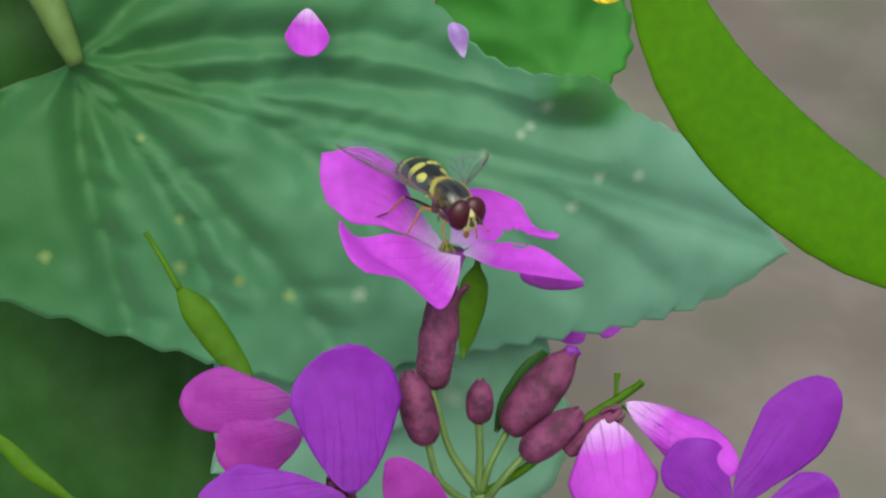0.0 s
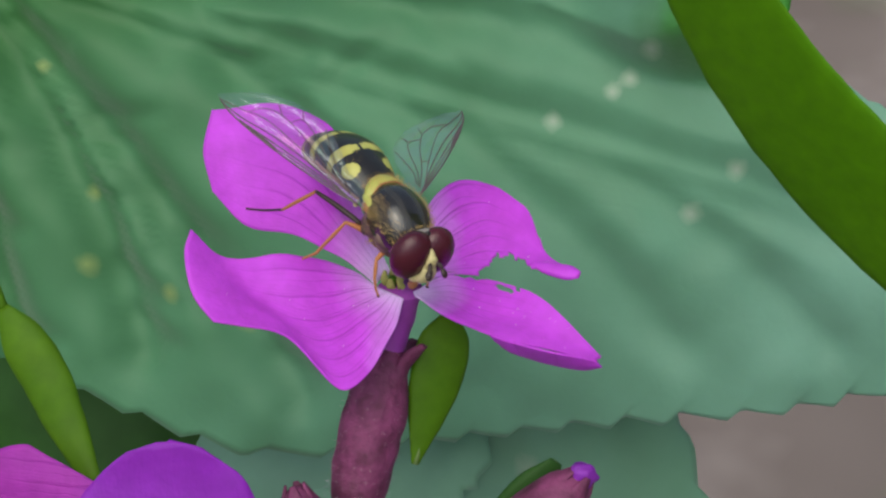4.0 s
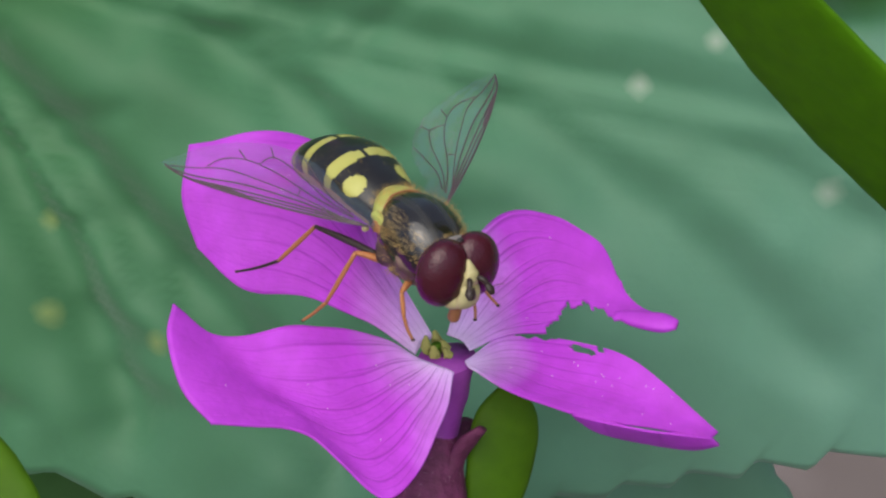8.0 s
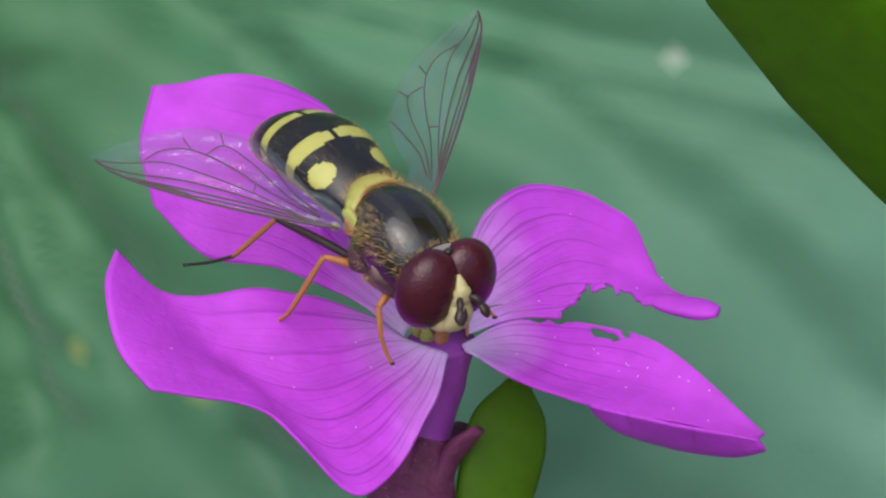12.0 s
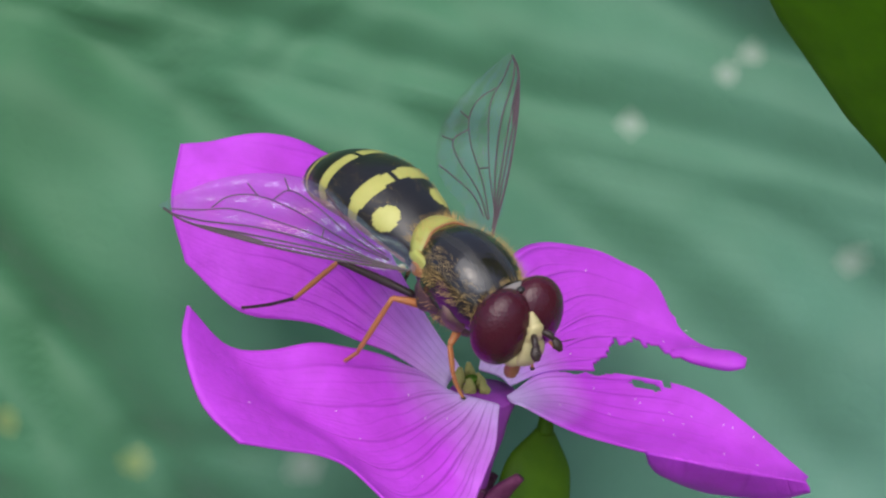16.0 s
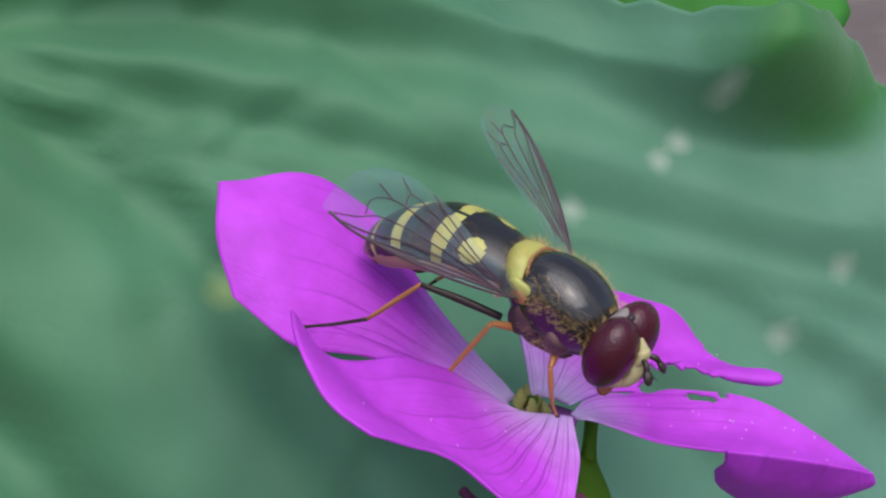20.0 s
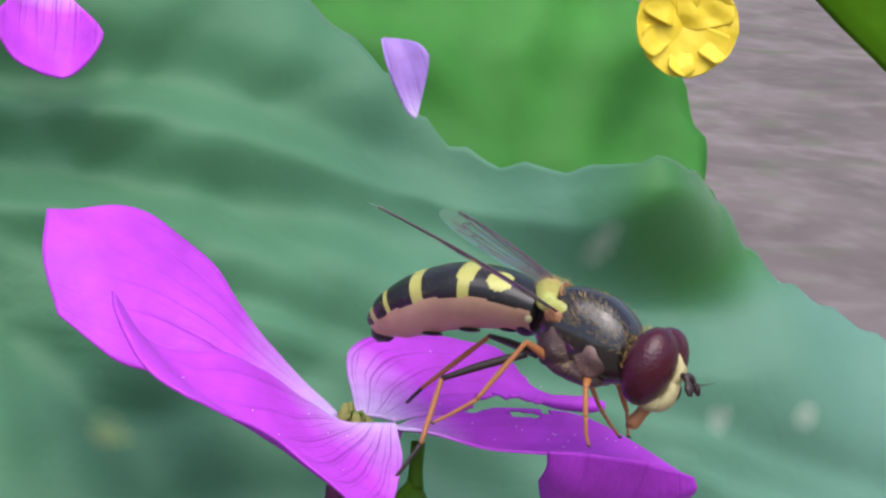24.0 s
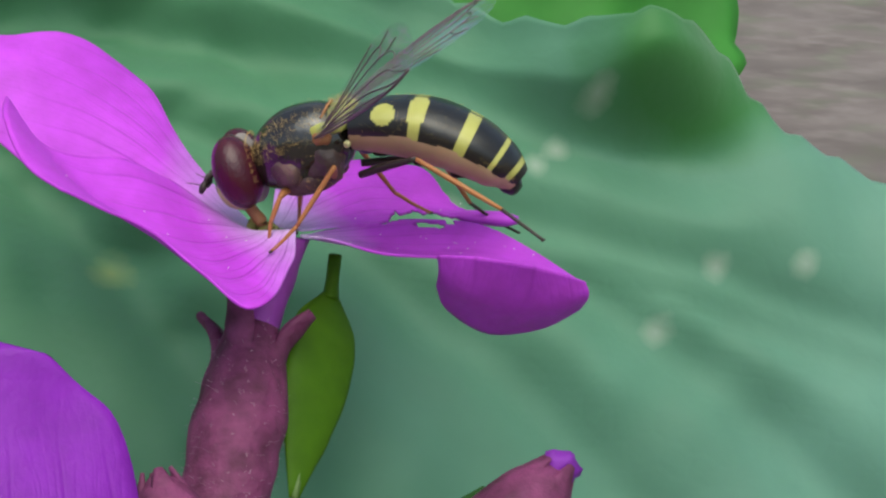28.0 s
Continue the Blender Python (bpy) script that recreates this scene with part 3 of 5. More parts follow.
BUD_D = [(8.9, -11.3, -9.7), (3.7, -12.4, -12.8), (1.7, -13.3, -14.3), (0.3, -12.8, -17.3)]
SPENT = [(0.4, -12.3, -16.6), (3.8, -12.5, -14.2), (7.5, -11.5, -11.9), (10.1, -10.8, -10.9), (14.8, -9.6, -9.0)]
STUBS = [((12.3, -10.1, -9.6), (12.7, -9.0, -8.0)), ((13.8, -10.1, -9.2), (14.7, -9.8, -8.6)), ((10.2, -10.8, -10.9), (10.9, -10.8, -10.7)), ((7.0, -11.8, -12.9), (6.2, -12.1, -13.4)), ((12.7, -10.7, -10.2), (13.9, -11.7, -11.2))]
POD_NEAR = [(2.75, 1.5, -3.0), (2.35, 0.6, -4.0), (1.85, -0.5, -5.2), (1.2, -1.8, -6.7), (0.3, -3.7, -8.8)]
POD_NEAR_STYLE = [(2.7, 1.4, -3.1), (2.85, 1.75, -2.5), (3.05, 2.2, -1.6)]
POD_LEFT = [(-22.9, 5.9, -4.5), (-21.8, 4.6, -5.8), (-20.5, 2.9, -7.6), (-19.1, 0.3, -8.8), (-17.2, -3.1, -11.1)]
POD_LEFT_STYLE = [(-22.9, 5.9, -4.5), (-24.1, 8.7, -2.9), (-25.1, 11.1, -1.9)]
POD_LOW = [(-41.1, 3.1, -15.4), (-39.3, 1.6, -16.8), (-38.1, 0.4, -18.0), (-36.3, -0.9, -19.2), (-34.3, -2.3, -20.4)]
LEFT_PETALS = [((-11.4, -15.7, -10.7), (-10.6, -8.9, -0.5), 9.4, 1), ((-14.8, -6.5, -8.2), (-24.2, -4.0, -8.9), 5.8, 2), ((-14.4, -8.2, -10.2), (-21.7, -7.4, -12.6), 6.2, 2), ((-11.9, -15.9, -11.1), (-24.2, -14.8, -10.9), 6.8, 1), ((-8.6, -17.2, -11.9), (-4.9, -16.7, -8.8), 7, 2)]
LEFT_CALYX = [(-12.3, -13.7, -11.6), (-11.0, -16.0, -19.0)]
RIGHT_PETALS = [((20.4, -19.0, -15.4), (29.6, -15.1, -6.8), 6.4, 1), ((19.7, -19.3, -15.9), (15.9, -15.7, -10.7), 5.8, 1), ((22.4, -20.1, -16.2), (28.9, -20.9, -14.0), 4.8, 1)]
RIGHT_CALYX = [(21.1, -18.9, -16.7), (17.7, -20.6, -24.3)]
WILT_PETALS = [((12.9, -11.4, -9.4), (20.9, -17.5, -13.4), 4.6, 0), ((10.9, -11.9, -10.4), (10.7, -17.8, -16.2), 7.6, 0)]
WILT_CALYX = [(11.7, -11.8, -10.2), (7.4, -12.2, -13.2)]


sepal_body(CALYX_TOP, CALYX_END, 1.65, flower, 3)
part("tube", loft([(0.42, 0.75, -0.35), (0.35, 0.6, -1.0), (0.0, 0.25, -2.2), Vector(CALYX_TOP).lerp(Vector(CALYX_END), 0.12)], [1.2, 1.05, 0.92, 0.8], 20, lump=0.12, seed=5), TUBE, flower, "pale magenta tube of petal claws")
part("pedicel", loft([CALYX_END, PED_A, PED_B, NODE], [0.4, 0.34, 0.34, 0.45], 8), STALK, flower, "thin green stalk")
for k, (x, y, z, l) in enumerate(((-0.28, 1.25, -0.75, 1.15), (0.08, 1.6, -0.75, 1.05), (0.35, 1.2, -0.75, 0.85), (0.0, 0.85, -0.75, 0.95), (0.45, 0.8, -0.75, 0.8))):
    part("anther", loft([(x, y, z), (x * 1.15, y, z + l * 0.55), (x * 0.9, y + 0.12, z + l)], [0.17, 0.25, 0.08], 10, (1, 0.6), lump=0.25, seed=k), ANTHER, flower, "greenish yellow anther")
part("stigma", loft([(0.1, 1.05, -0.9), (0.1, 1.1, -0.2), (0.1, 1.12, 0.1)], [0.16, 0.15, 0.22], 10), POD, flower, "pale green stigma")
rnd = random.Random(4)
for k in range(30):
    u, v = rnd.uniform(0.2, 0.95), rnd.uniform(0.15, 0.9)
    which = ("front_right", "front_right", "front", "back_right")[k % 4]
    rows = [[Vector(p) for p in r] for r in PETALS[which]]
    p = smooth_curve([smooth_curve(r, u) for r in rows], v)
    part("pollen_grain", blob(p + Vector((0, 0, 0.12)), (0.022,) * 3, 6, 4), POLLEN, flower)

DROP_GLASS = mat("water", (1, 1, 1), 0.02, 0.5)
DROP_GLASS.node_tree.nodes["Principled BSDF"].inputs["Transmission Weight"].default_value = 1.0
DROP_GLASS.node_tree.nodes["Principled BSDF"].inputs["IOR"].default_value = 1.33

# ---------------------------------------------------------------- the flowering stem below
stem = thing("flowering_stem", "green flowering stem with plum buds and stubs", "plant stem")
part("stem", loft(STEM, [0.9, 1.0, 1.3, 1.8], 12), STALK, stem, "green ridged stem")


def bud(top, bottom, r, stalk, seed):
    b = part("bud", loft([bottom, *(Vector(bottom).lerp(Vector(top), k) for k in (0.12, 0.4, 0.7, 0.9)), top],
                         [r * 0.45, r * 0.85, r, r * 0.92, r * 0.62, r * 0.2], 18, steps=26, lump=0.06, seed=seed), CALYX, stem, "closed plum-coloured flower bud")
    d = (Vector(top) - Vector(bottom))
    side = d.cross(Vector((0, 1, 0.3))).normalized()
    fore = side.cross(d).normalized()
    for k in range(4):
        a = k * math.pi / 2 + 0.4 + seed
        o = side * math.cos(a) + fore * math.sin(a)
        part("sepal", loft([Vector(bottom) + d * 0.1 + o * r * 0.5, Vector(bottom) + d * 0.5 + o * r * 0.75, Vector(bottom) + d * 0.85 + o * r * 0.5, Vector(top) + o * r * 0.3 + d * 0.03],
                           [r * 0.3, r * 0.42, r * 0.36, r * 0.1], 8, (1.0, 0.45), o, 12, 0.09, seed + k), CALYX, b)
    part("stalk", loft([bottom, *stalk], [0.32] * (len(stalk)) + [0.4], 8), STALK, stem, "thin green stalk")
    return b


bud(BUD_A[0], BUD_A[1], 1.55, BUD_A[2:], 1)
bud(BUD_B[0], BUD_B[1], 1.2, BUD_B[2:], 2)
big_bud = bud(BUD_C[0], BUD_C[1], 1.9, BUD_C[2:], 3)
part("petal_tip", blob(BUD_C[0], (0.75, 0.6, 0.75), 14, 10, 0.3, 2), PETAL_DEEP, big_bud, "violet petal tip in the bud")
bud(BUD_D[0], BUD_D[1], 1.5, BUD_D[2:], 4)
part("stalk", loft(SPENT, [0.35, 0.38, 0.42, 0.5, 0.3], 8), POD, stem, "bare green stalk of a spent flower")
for a, b in STUBS:
    part("stub", loft([a, Vector(a).lerp(Vector(b), 0.6), b], [0.16, 0.2, 0.28], 8), POD, stem)


def pod(name, label, line, r, seed, style=None, material=None, thick=0.42):
    t = thing(name, label, "seed pod", "young seed pods")
    part("valve", loft(line, [0.42, r * 0.94, r, r * 0.78, 0.22], 20, (1.0, thick), (0.3, -1, 0.2), 30, 0.05, seed), material or POD, t)
    part("rim", loft([Vector(p) + Vector((r * 0.0, 0, 0)) for p in line], [0.16] * 5, 6, steps=24), STALK, t)
    if style:
        part("style", loft(style, [0.34, 0.26, 0.26], 8), POD, t, "thin green style")
    return t


pod("seed_pod", "bright green flat young seed pod beside the calyx", POD_NEAR, 1.5, 1, POD_NEAR_STYLE, thick=0.3)
pod("seed_pod", "narrow green young seed pod with a thin style", POD_LEFT, 1.4, 2, POD_LEFT_STYLE)
pod("seed_pod", "dim narrow green seed pod low among leaves", POD_LOW, 0.8, 5)

left_flower = thing("flower", "drooping violet flower with broad rounded petals", "flower", "flowers of the plant")
for k, (a, b, wdt, deep) in enumerate(LEFT_PETALS):
    oval_petal(a, b, wdt, (0.1, -0.8, 0.55), -0.5, (PETAL, PETAL_DEEP, PETAL_MID)[deep], left_flower, seed=k * 3.1)
sepal_body(LEFT_CALYX[0], LEFT_CALYX[1], 1.4, left_flower, 5, False)
right_flower = thing("flower", "violet flower with upturned rounded petals", "flower", "flowers of the plant")
for k, (a, b, wdt, deep) in enumerate(RIGHT_PETALS):
    oval_petal(a, b, wdt, (-0.1, -0.8, 0.55), -0.6, PETAL_DEEP if deep else PETAL, right_flower, seed=20 + k * 2.3)
sepal_body(RIGHT_CALYX[0], RIGHT_CALYX[1], 1.3, right_flower, 6, False)
wilted = thing("flower", "wilting magenta flower with hanging crumpled petals", "flower", "flowers of the plant")
for k, (a, b, wdt, deep) in enumerate(WILT_PETALS):
    oval_petal(a, b, wdt, (-0.2, -0.7, 0.7), -1.3, PETAL, wilted, seed=40 + k * 1.7, droop=0.8)
for k, (u, w) in enumerate(((0.35, 0.1), (0.42, -0.6), (0.55, 0.3), (0.3, -0.3), (0.62, -0.2))):
    q = Vector(WILT_PETALS[0][0]).lerp(Vector(WILT_PETALS[0][1]), u) + Vector((w, -0.9, 0.7))
    part("water_drop", blob(q, (0.2 + 0.05 * k, 0.16, 0.18), 12, 8), DROP_GLASS, wilted, "clear water drop on the petal")
sepal_body(WILT_CALYX[0], WILT_CALYX[1], 1.0, wilted, 7, False)

# ---------------------------------------------------------------- broad green pod in front of the leaf
blade = thing("broad_pod", "broad flat bright green pod hanging on a stalk", "seed pod")
part("valve", loft([(-9.5, 20, 0), (-8.6, 13.5, 0.3), (-4.5, 4.5, 0.6), (2.5, -3.2, 0.6), (11, -9, 0.2), (21, -13.5, 0)], [0.4, 2.4, 3.9, 4.4, 3.7, 0.4], 22, (1.0, 0.12), (0, 0, 1), 44, 0.03, 3), BLADE, blade)
part("style", loft([(-9.5, 20, 0), (-9.3, 24, 0), (-8.8, 29, 0)], [0.45, 0.3, 0.25], 8), POD, blade)
part("seed_mark", blob((0.3, -0.4, 0.75), (1.1, 0.8, 0.35), 14, 8, 0.2), DARKLEAF, blade, "dark seed showing through the valve")
part("stalk", loft([(20, -13.2, 0), (30, -20, -2), (50, -24, -10)], [0.3, 0.28, 0.3], 8), BLADE, blade)

# ---------------------------------------------------------------- leaves and flowers further back
far_leaf("leaf", "pale green toothed leaf in shade below the large leaf", (2.0, 21.5, -27.5), 192, 8, 24, 9, LEAF_PALE, 3)
far_leaf("leaf", "pale bluish green toothed leaf below the flower", (13.5, 20.3, -26.4), 205, -12, 38, 19, LEAF_PALE, 5)
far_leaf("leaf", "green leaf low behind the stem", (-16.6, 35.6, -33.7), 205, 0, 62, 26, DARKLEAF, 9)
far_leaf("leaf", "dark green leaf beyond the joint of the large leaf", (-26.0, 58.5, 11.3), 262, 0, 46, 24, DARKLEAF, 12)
# A narrow leaf behind the big bud, built with the pod shape.
pod("seed_pod", "narrow dark green leaf behind a bud", [(7.7, -3.7, -9.2), (6.5, -4.4, -10.3), (4.9, -5.3, -11.8), (3.6, -6.1, -13.1), (2.5, -7.2, -14.6)], 1.3, 8, material=DARKLEAF)
shade_stalk = thing("leaf_stalk", "pale grey-green leaf stalk in the shade below the large leaf", "stalk")
part("stalk", loft([(-33.8, 45.5, -35.0), (-33.1, 38.5, -43.0), (-31.8, 34.2, -47.9), (-29.9, 31.2, -54.4), (-27.5, 28.7, -63.3), (-24, 26, -209)], [1.3, 1.5, 1.6, 1.7, 1.8, 2.4], 12, lump=0.05), STALK, shade_stalk)
lower_flower = thing("flower", "magenta flower low behind the stem", "flower", "flowers of the plant")
for k, (dx, dz) in enumerate(((-4, 2), (3.5, 2.5), (-3.5, -3), (4, -2.5))):
    oval_petal((24.1, 40.3, -44.2), Vector((24.1, 40.3, -44.2)) + Vector((dx, -1, dz)), 4.2, (0, -0.8, 0.5), 0.5, PETAL, lower_flower, seed=60 + k)
fallen = [(far_leaf("leaf", "bright green toothed leaf behind the large leaf", (0, 0, 0), 0, 0, 30, 9.5, FARLEAF, 7), pose(0.0135, 0.0105, -0.006, 0, 0, 118))]
for x, y, dx, dy, wdt, m, lab in ((-14.8, 18.9, -0.1, -4.7, 4.4, PETAL, "magenta petal fallen on the large leaf"), (0.7, 14.6, -1.5, 3.3, 2.0, PETAL_PALE, "pale violet petal fallen on the leaf edge")):
    f = thing("fallen_petal", lab, "petal", "petals lying on the leaf")
    oval_petal((x, y, 2.6), (x + dx, y + dy, 3.2), wdt, (0.1, 0.2, 1), 0.9, m, f, seed=x)
    fallen.append((f, Matrix()))
yellow_flower = thing("flower", "small yellow flower behind the leaves", "flower")
YEL = mat("yellow_petal", (0.75, 0.55, 0.02), 0.6)
bump(YEL, noise_of(YEL, 400, 3), 0.4, 0.001)
for k in range(6):
    a = k * math.pi / 3
    oval_petal((0, 0, 0), (2.6 * math.cos(a), 2.4 * math.sin(a), 0.5), 3.4, (0, 0, 1), 0.4, YEL, yellow_flower, seed=80 + k)
part("stalk", loft([(0, 0, -0.1), (1, -0.5, -8), (3, -1, -30)], [0.2, 0.25, 0.4], 8), DARKLEAF, yellow_flower)
fallen.append((yellow_flower, pose(0.0152, 0.0232, -0.002, 25, 0, 0)))



# ---------------------------------------------------------------- hoverfly
ROOT = mat("wing_root_brown", (0.30, 0.13, 0.05), 0.5, 0.4)
bump(ROOT, noise_of(ROOT, 2500, 3), 0.6, 0.0002)
CHITIN = mat("black_chitin", (0.012, 0.010, 0.009), 0.32, 0.5)
bump(CHITIN, noise_of(CHITIN, 3000, 3), 0.15, 0.0001)
BRONZE = mat("bronze_black_thorax", (0.018, 0.014, 0.010), 0.16, 0.8, 0.0)
tc = node(BRONZE, "ShaderNodeTexCoord")
sp = node(BRONZE, "ShaderNodeSeparateXYZ")
link(BRONZE, tc.outputs["Object"], sp.inputs[0])
off = math_of(BRONZE, "ABSOLUTE", math_of(BRONZE, "SUBTRACT", math_of(BRONZE, "ABSOLUTE", math_of(BRONZE, "MULTIPLY", sp.outputs[1], 1000.0)), 0.42))
off = math_of(BRONZE, "ADD", off, math_of(BRONZE, "MULTIPLY", math_of(BRONZE, "SUBTRACT", noise_of(BRONZE, 1500, 3), 0.5), 0.25))
stripe = ramp(BRONZE, off, [(0.05, (1, 1, 1)), (0.30, (0, 0, 0))])
dark = mixc(BRONZE, noise_of(BRONZE, 900, 3), (0.006, 0.005, 0.005), (0.022, 0.016, 0.011))
link(BRONZE, mixc(BRONZE, stripe, dark, (0.024, 0.020, 0.015)), base(BRONZE))
link(BRONZE, ramp(BRONZE, stripe, [(0.0, (0.14, 0.14, 0.14)), (1.0, (0.34, 0.34, 0.34))]), BRONZE.node_tree.nodes["Principled BSDF"].inputs["Roughness"])
bump(BRONZE, noise_of(BRONZE, 5200, 2), 0.15, 0.0001)
PLEURA = mat("dusty_brown_side", (0.17, 0.11, 0.08), 0.45, 0.5)
link(PLEURA, ramp(PLEURA, noise_of(PLEURA, 480, 3), [(0.36, (0.03, 0.018, 0.018)), (0.52, (0.09, 0.05, 0.042)), (0.70, (0.27, 0.17, 0.13))]), base(PLEURA))
bump(PLEURA, noise_of(PLEURA, 3000, 4), 0.6, 0.0002)
YELLOW = mat("yellow_band", (0.50, 0.49, 0.11), 0.35, 0.5)
link(YELLOW, mixc(YELLOW, noise_of(YELLOW, 1500, 3), (0.36, 0.33, 0.06), (0.49, 0.48, 0.14)), base(YELLOW))
BELLY = mat("tan_belly", (0.48, 0.30, 0.14), 0.5, 0.4)
link(BELLY, mixc(BELLY, noise_of(BELLY, 900, 3), (0.36, 0.21, 0.11), (0.56, 0.38, 0.22)), base(BELLY))
SCUT = mat("scutellum_yellow", (0.42, 0.38, 0.07), 0.32, 0.5)
link(SCUT, mixc(SCUT, noise_of(SCUT, 1100, 3), (0.28, 0.26, 0.04), (0.46, 0.49, 0.13)), base(SCUT))
FACE = mat("pale_yellow_face", (0.50, 0.44, 0.19), 0.5, 0.4)
link(FACE, mixc(FACE, noise_of(FACE, 1200, 3), (0.38, 0.31, 0.13), (0.56, 0.51, 0.26)), base(FACE))
bump(FACE, noise_of(FACE, 4000, 3), 0.4, 0.0001)
EYE = mat("wine_red_eye", (0.05, 0.006, 0.013), 0.25, 0.4)
tc = node(EYE, "ShaderNodeTexCoord")
cells = node(EYE, "ShaderNodeTexVoronoi", Scale=9000.0)
link(EYE, tc.outputs["Object"], cells.inputs["Vector"])
bump(EYE, cells.outputs["Distance"], 0.25, 0.00006)
link(EYE, mixc(EYE, noise_of(EYE, 500, 3), (0.026, 0.003, 0.009), (0.072, 0.007, 0.016)), base(EYE))
EYE_RIM = mat("grey_eye_rim", (0.24, 0.21, 0.19), 0.6)
bump(EYE_RIM, noise_of(EYE_RIM, 3500, 3), 0.5, 0.0001)
LEG = mat("orange_leg", (0.38, 0.145, 0.045), 0.4, 0.4)
LEG_DARK = mat("dark_leg", (0.03, 0.018, 0.014), 0.4, 0.4)
HAIR = mat("golden_hair", (0.54, 0.36, 0.12), 0.6, 0.3)
VEIN = mat("wing_vein", (0.085, 0.055, 0.06), 0.4)


def wing_material():
    m = bpy.data.materials.new("clear_wing")
    m.use_nodes = True
    nt = m.node_tree
    nt.nodes.clear()
    out = nt.nodes.new("ShaderNodeOutputMaterial")
    tr = node(m, "ShaderNodeBsdfTransparent", Color=(0.94, 0.93, 0.94, 1))
    gl = node(m, "ShaderNodeBsdfGlossy", Roughness=0.22)
    hue = ramp(m, noise_of(m, 330, 2), [(0.32, (1.0, 0.55, 0.68)), (0.43, (0.72, 0.95, 0.82)), (0.53, (0.80, 0.86, 0.95)), (0.60, (0.70, 0.95, 0.78)), (0.70, (1.0, 0.70, 0.66))])
    link(m, hue, gl.inputs["Color"])
    bp = node(m, "ShaderNodeBump", Strength=0.35, Distance=0.0003)
    link(m, noise_of(m, 1300, 3), bp.inputs["Height"])
    link(m, bp.outputs[0], gl.inputs["Normal"])
    df = node(m, "ShaderNodeBsdfDiffuse", Color=(0.5, 0.45, 0.46, 1))
    a, b = node(m, "ShaderNodeMixShader"), node(m, "ShaderNodeMixShader")
    a.inputs[0].default_value = 0.15
    link(m, gl.outputs[0], a.inputs[1])
    link(m, df.outputs[0], a.inputs[2])
    lw = node(m, "ShaderNodeFresnel", IOR=1.5)
    link(m, math_of(m, "ADD", math_of(m, "MULTIPLY", lw.outputs[0], 0.85), 0.13), b.inputs[0])
    link(m, tr.outputs[0], b.inputs[1])
    link(m, a.outputs[0], b.inputs[2])
    link(m, b.outputs[0], out.inputs[0])
    return m


WING = wing_material()
fly = thing("hoverfly", "black and yellow banded hoverfly feeding on the flower", "hoverfly")
fly.scale = (1.06, 1.06, 1.06)


def boxy(bm, centre, power):
    """Squares a blob's shoulders."""
    c = Vector(centre) * MM
    size = [max(abs(v.co[k] - c[k]) for v in bm.verts) for k in range(3)]
    for v in bm.verts:
        d = [(v.co[k] - c[k]) / size[k] for k in range(3)]
        v.co = Vector([c[k] + size[k] * math.copysign(abs(d[k]) ** power, d[k]) for k in range(3)])
    return bm


def humped(bm):
    """The back of the thorax is highest behind its middle and slopes down to the neck."""
    for v in bm.verts:
        x, y, z = v.co / MM
        k = max(0.0, (x - 2.2) / 1.9)
        z = z * (1 - 0.16 * k) - 0.30 * k * k
        if z < 0:
            y *= 1 - 0.10 * min(1, -z)
        v.co = Vector((x, y, z)) * MM
    return bm


def crescent(bm):
    """The scutellum wraps round the rear of the thorax: its ends reach forward and down."""
    for v in bm.verts:
        x, y, z = v.co / MM
        v.co = Vector((x + 0.34 * y * y, y, z - 0.24 * y * y)) * MM
    return bm


# thorax, sides and scutellum
thorax = part("thorax", humped(boxy(blob((2.05, 0, 0.16), (1.92, 1.40, 1.42), 48, 34, 0.03, 2), (2.05, 0, 0.16), 0.88)), BRONZE, fly, "shiny bronze-black thorax with two grey stripes")
for s in (-1, 1):
    part("side_plate", blob((2.55, s * 0.82, -0.32), (0.62, 0.55, 0.70), 26, 18, 0.22, s), PLEURA, thorax, "dusty brown side of the thorax")
    part("side_plate", blob((1.35, s * 0.80, -0.42), (0.72, 0.56, 0.80), 26, 18, 0.25, s + 4), PLEURA, thorax)
    part("side_plate", blob((2.0, s * 0.45, -0.95), (1.15, 0.62, 0.50), 22, 14, 0.15, s + 7), PLEURA, thorax)
    part("wing_root", blob((1.0, s * 1.20, 0.36), (0.40, 0.20, 0.24), 16, 12, 0.4, 3), ROOT, thorax, "orange-brown wing hinge")
    part("yellow_patch", blob((0.95, s * 1.16, 0.62), (0.50, 0.15, 0.24), 20, 14, 0.12, 2), SCUT, thorax, "pale yellow-green callus above the wing hinge")
scutellum = part("scutellum", crescent(boxy(blob((0.20, 0, 0.80), (0.50, 1.10, 0.44), 36, 24, 0.03, 4), (0.20, 0, 0.80), 0.80)), SCUT, fly, "translucent yellow-brown scutellum")
part("rim", loft([(0.86, -0.95, 0.98), (0.62, -0.5, 1.22), (0.56, 0, 1.28), (0.62, 0.5, 1.22), (0.86, 0.95, 0.98)], [0.03, 0.05, 0.05, 0.05, 0.03], 8), ROOT, scutellum, "orange front rim")
part("waist", blob((-0.15, 0, 0.0), (0.55, 0.85, 0.85), 18, 12), CHITIN, fly)

# abdomen in plates with yellow marks
ABD = [(0.15, 0, 0.22), (-1.2, 0, 0.50), (-2.55, 0, 0.48), (-3.9, 0, 0.10), (-5.0, 0, -0.50), (-5.65, 0, -1.0)]
ABD_R = [1.05, 1.38, 1.52, 1.45, 1.18, 0.66]
DROP = 0.60


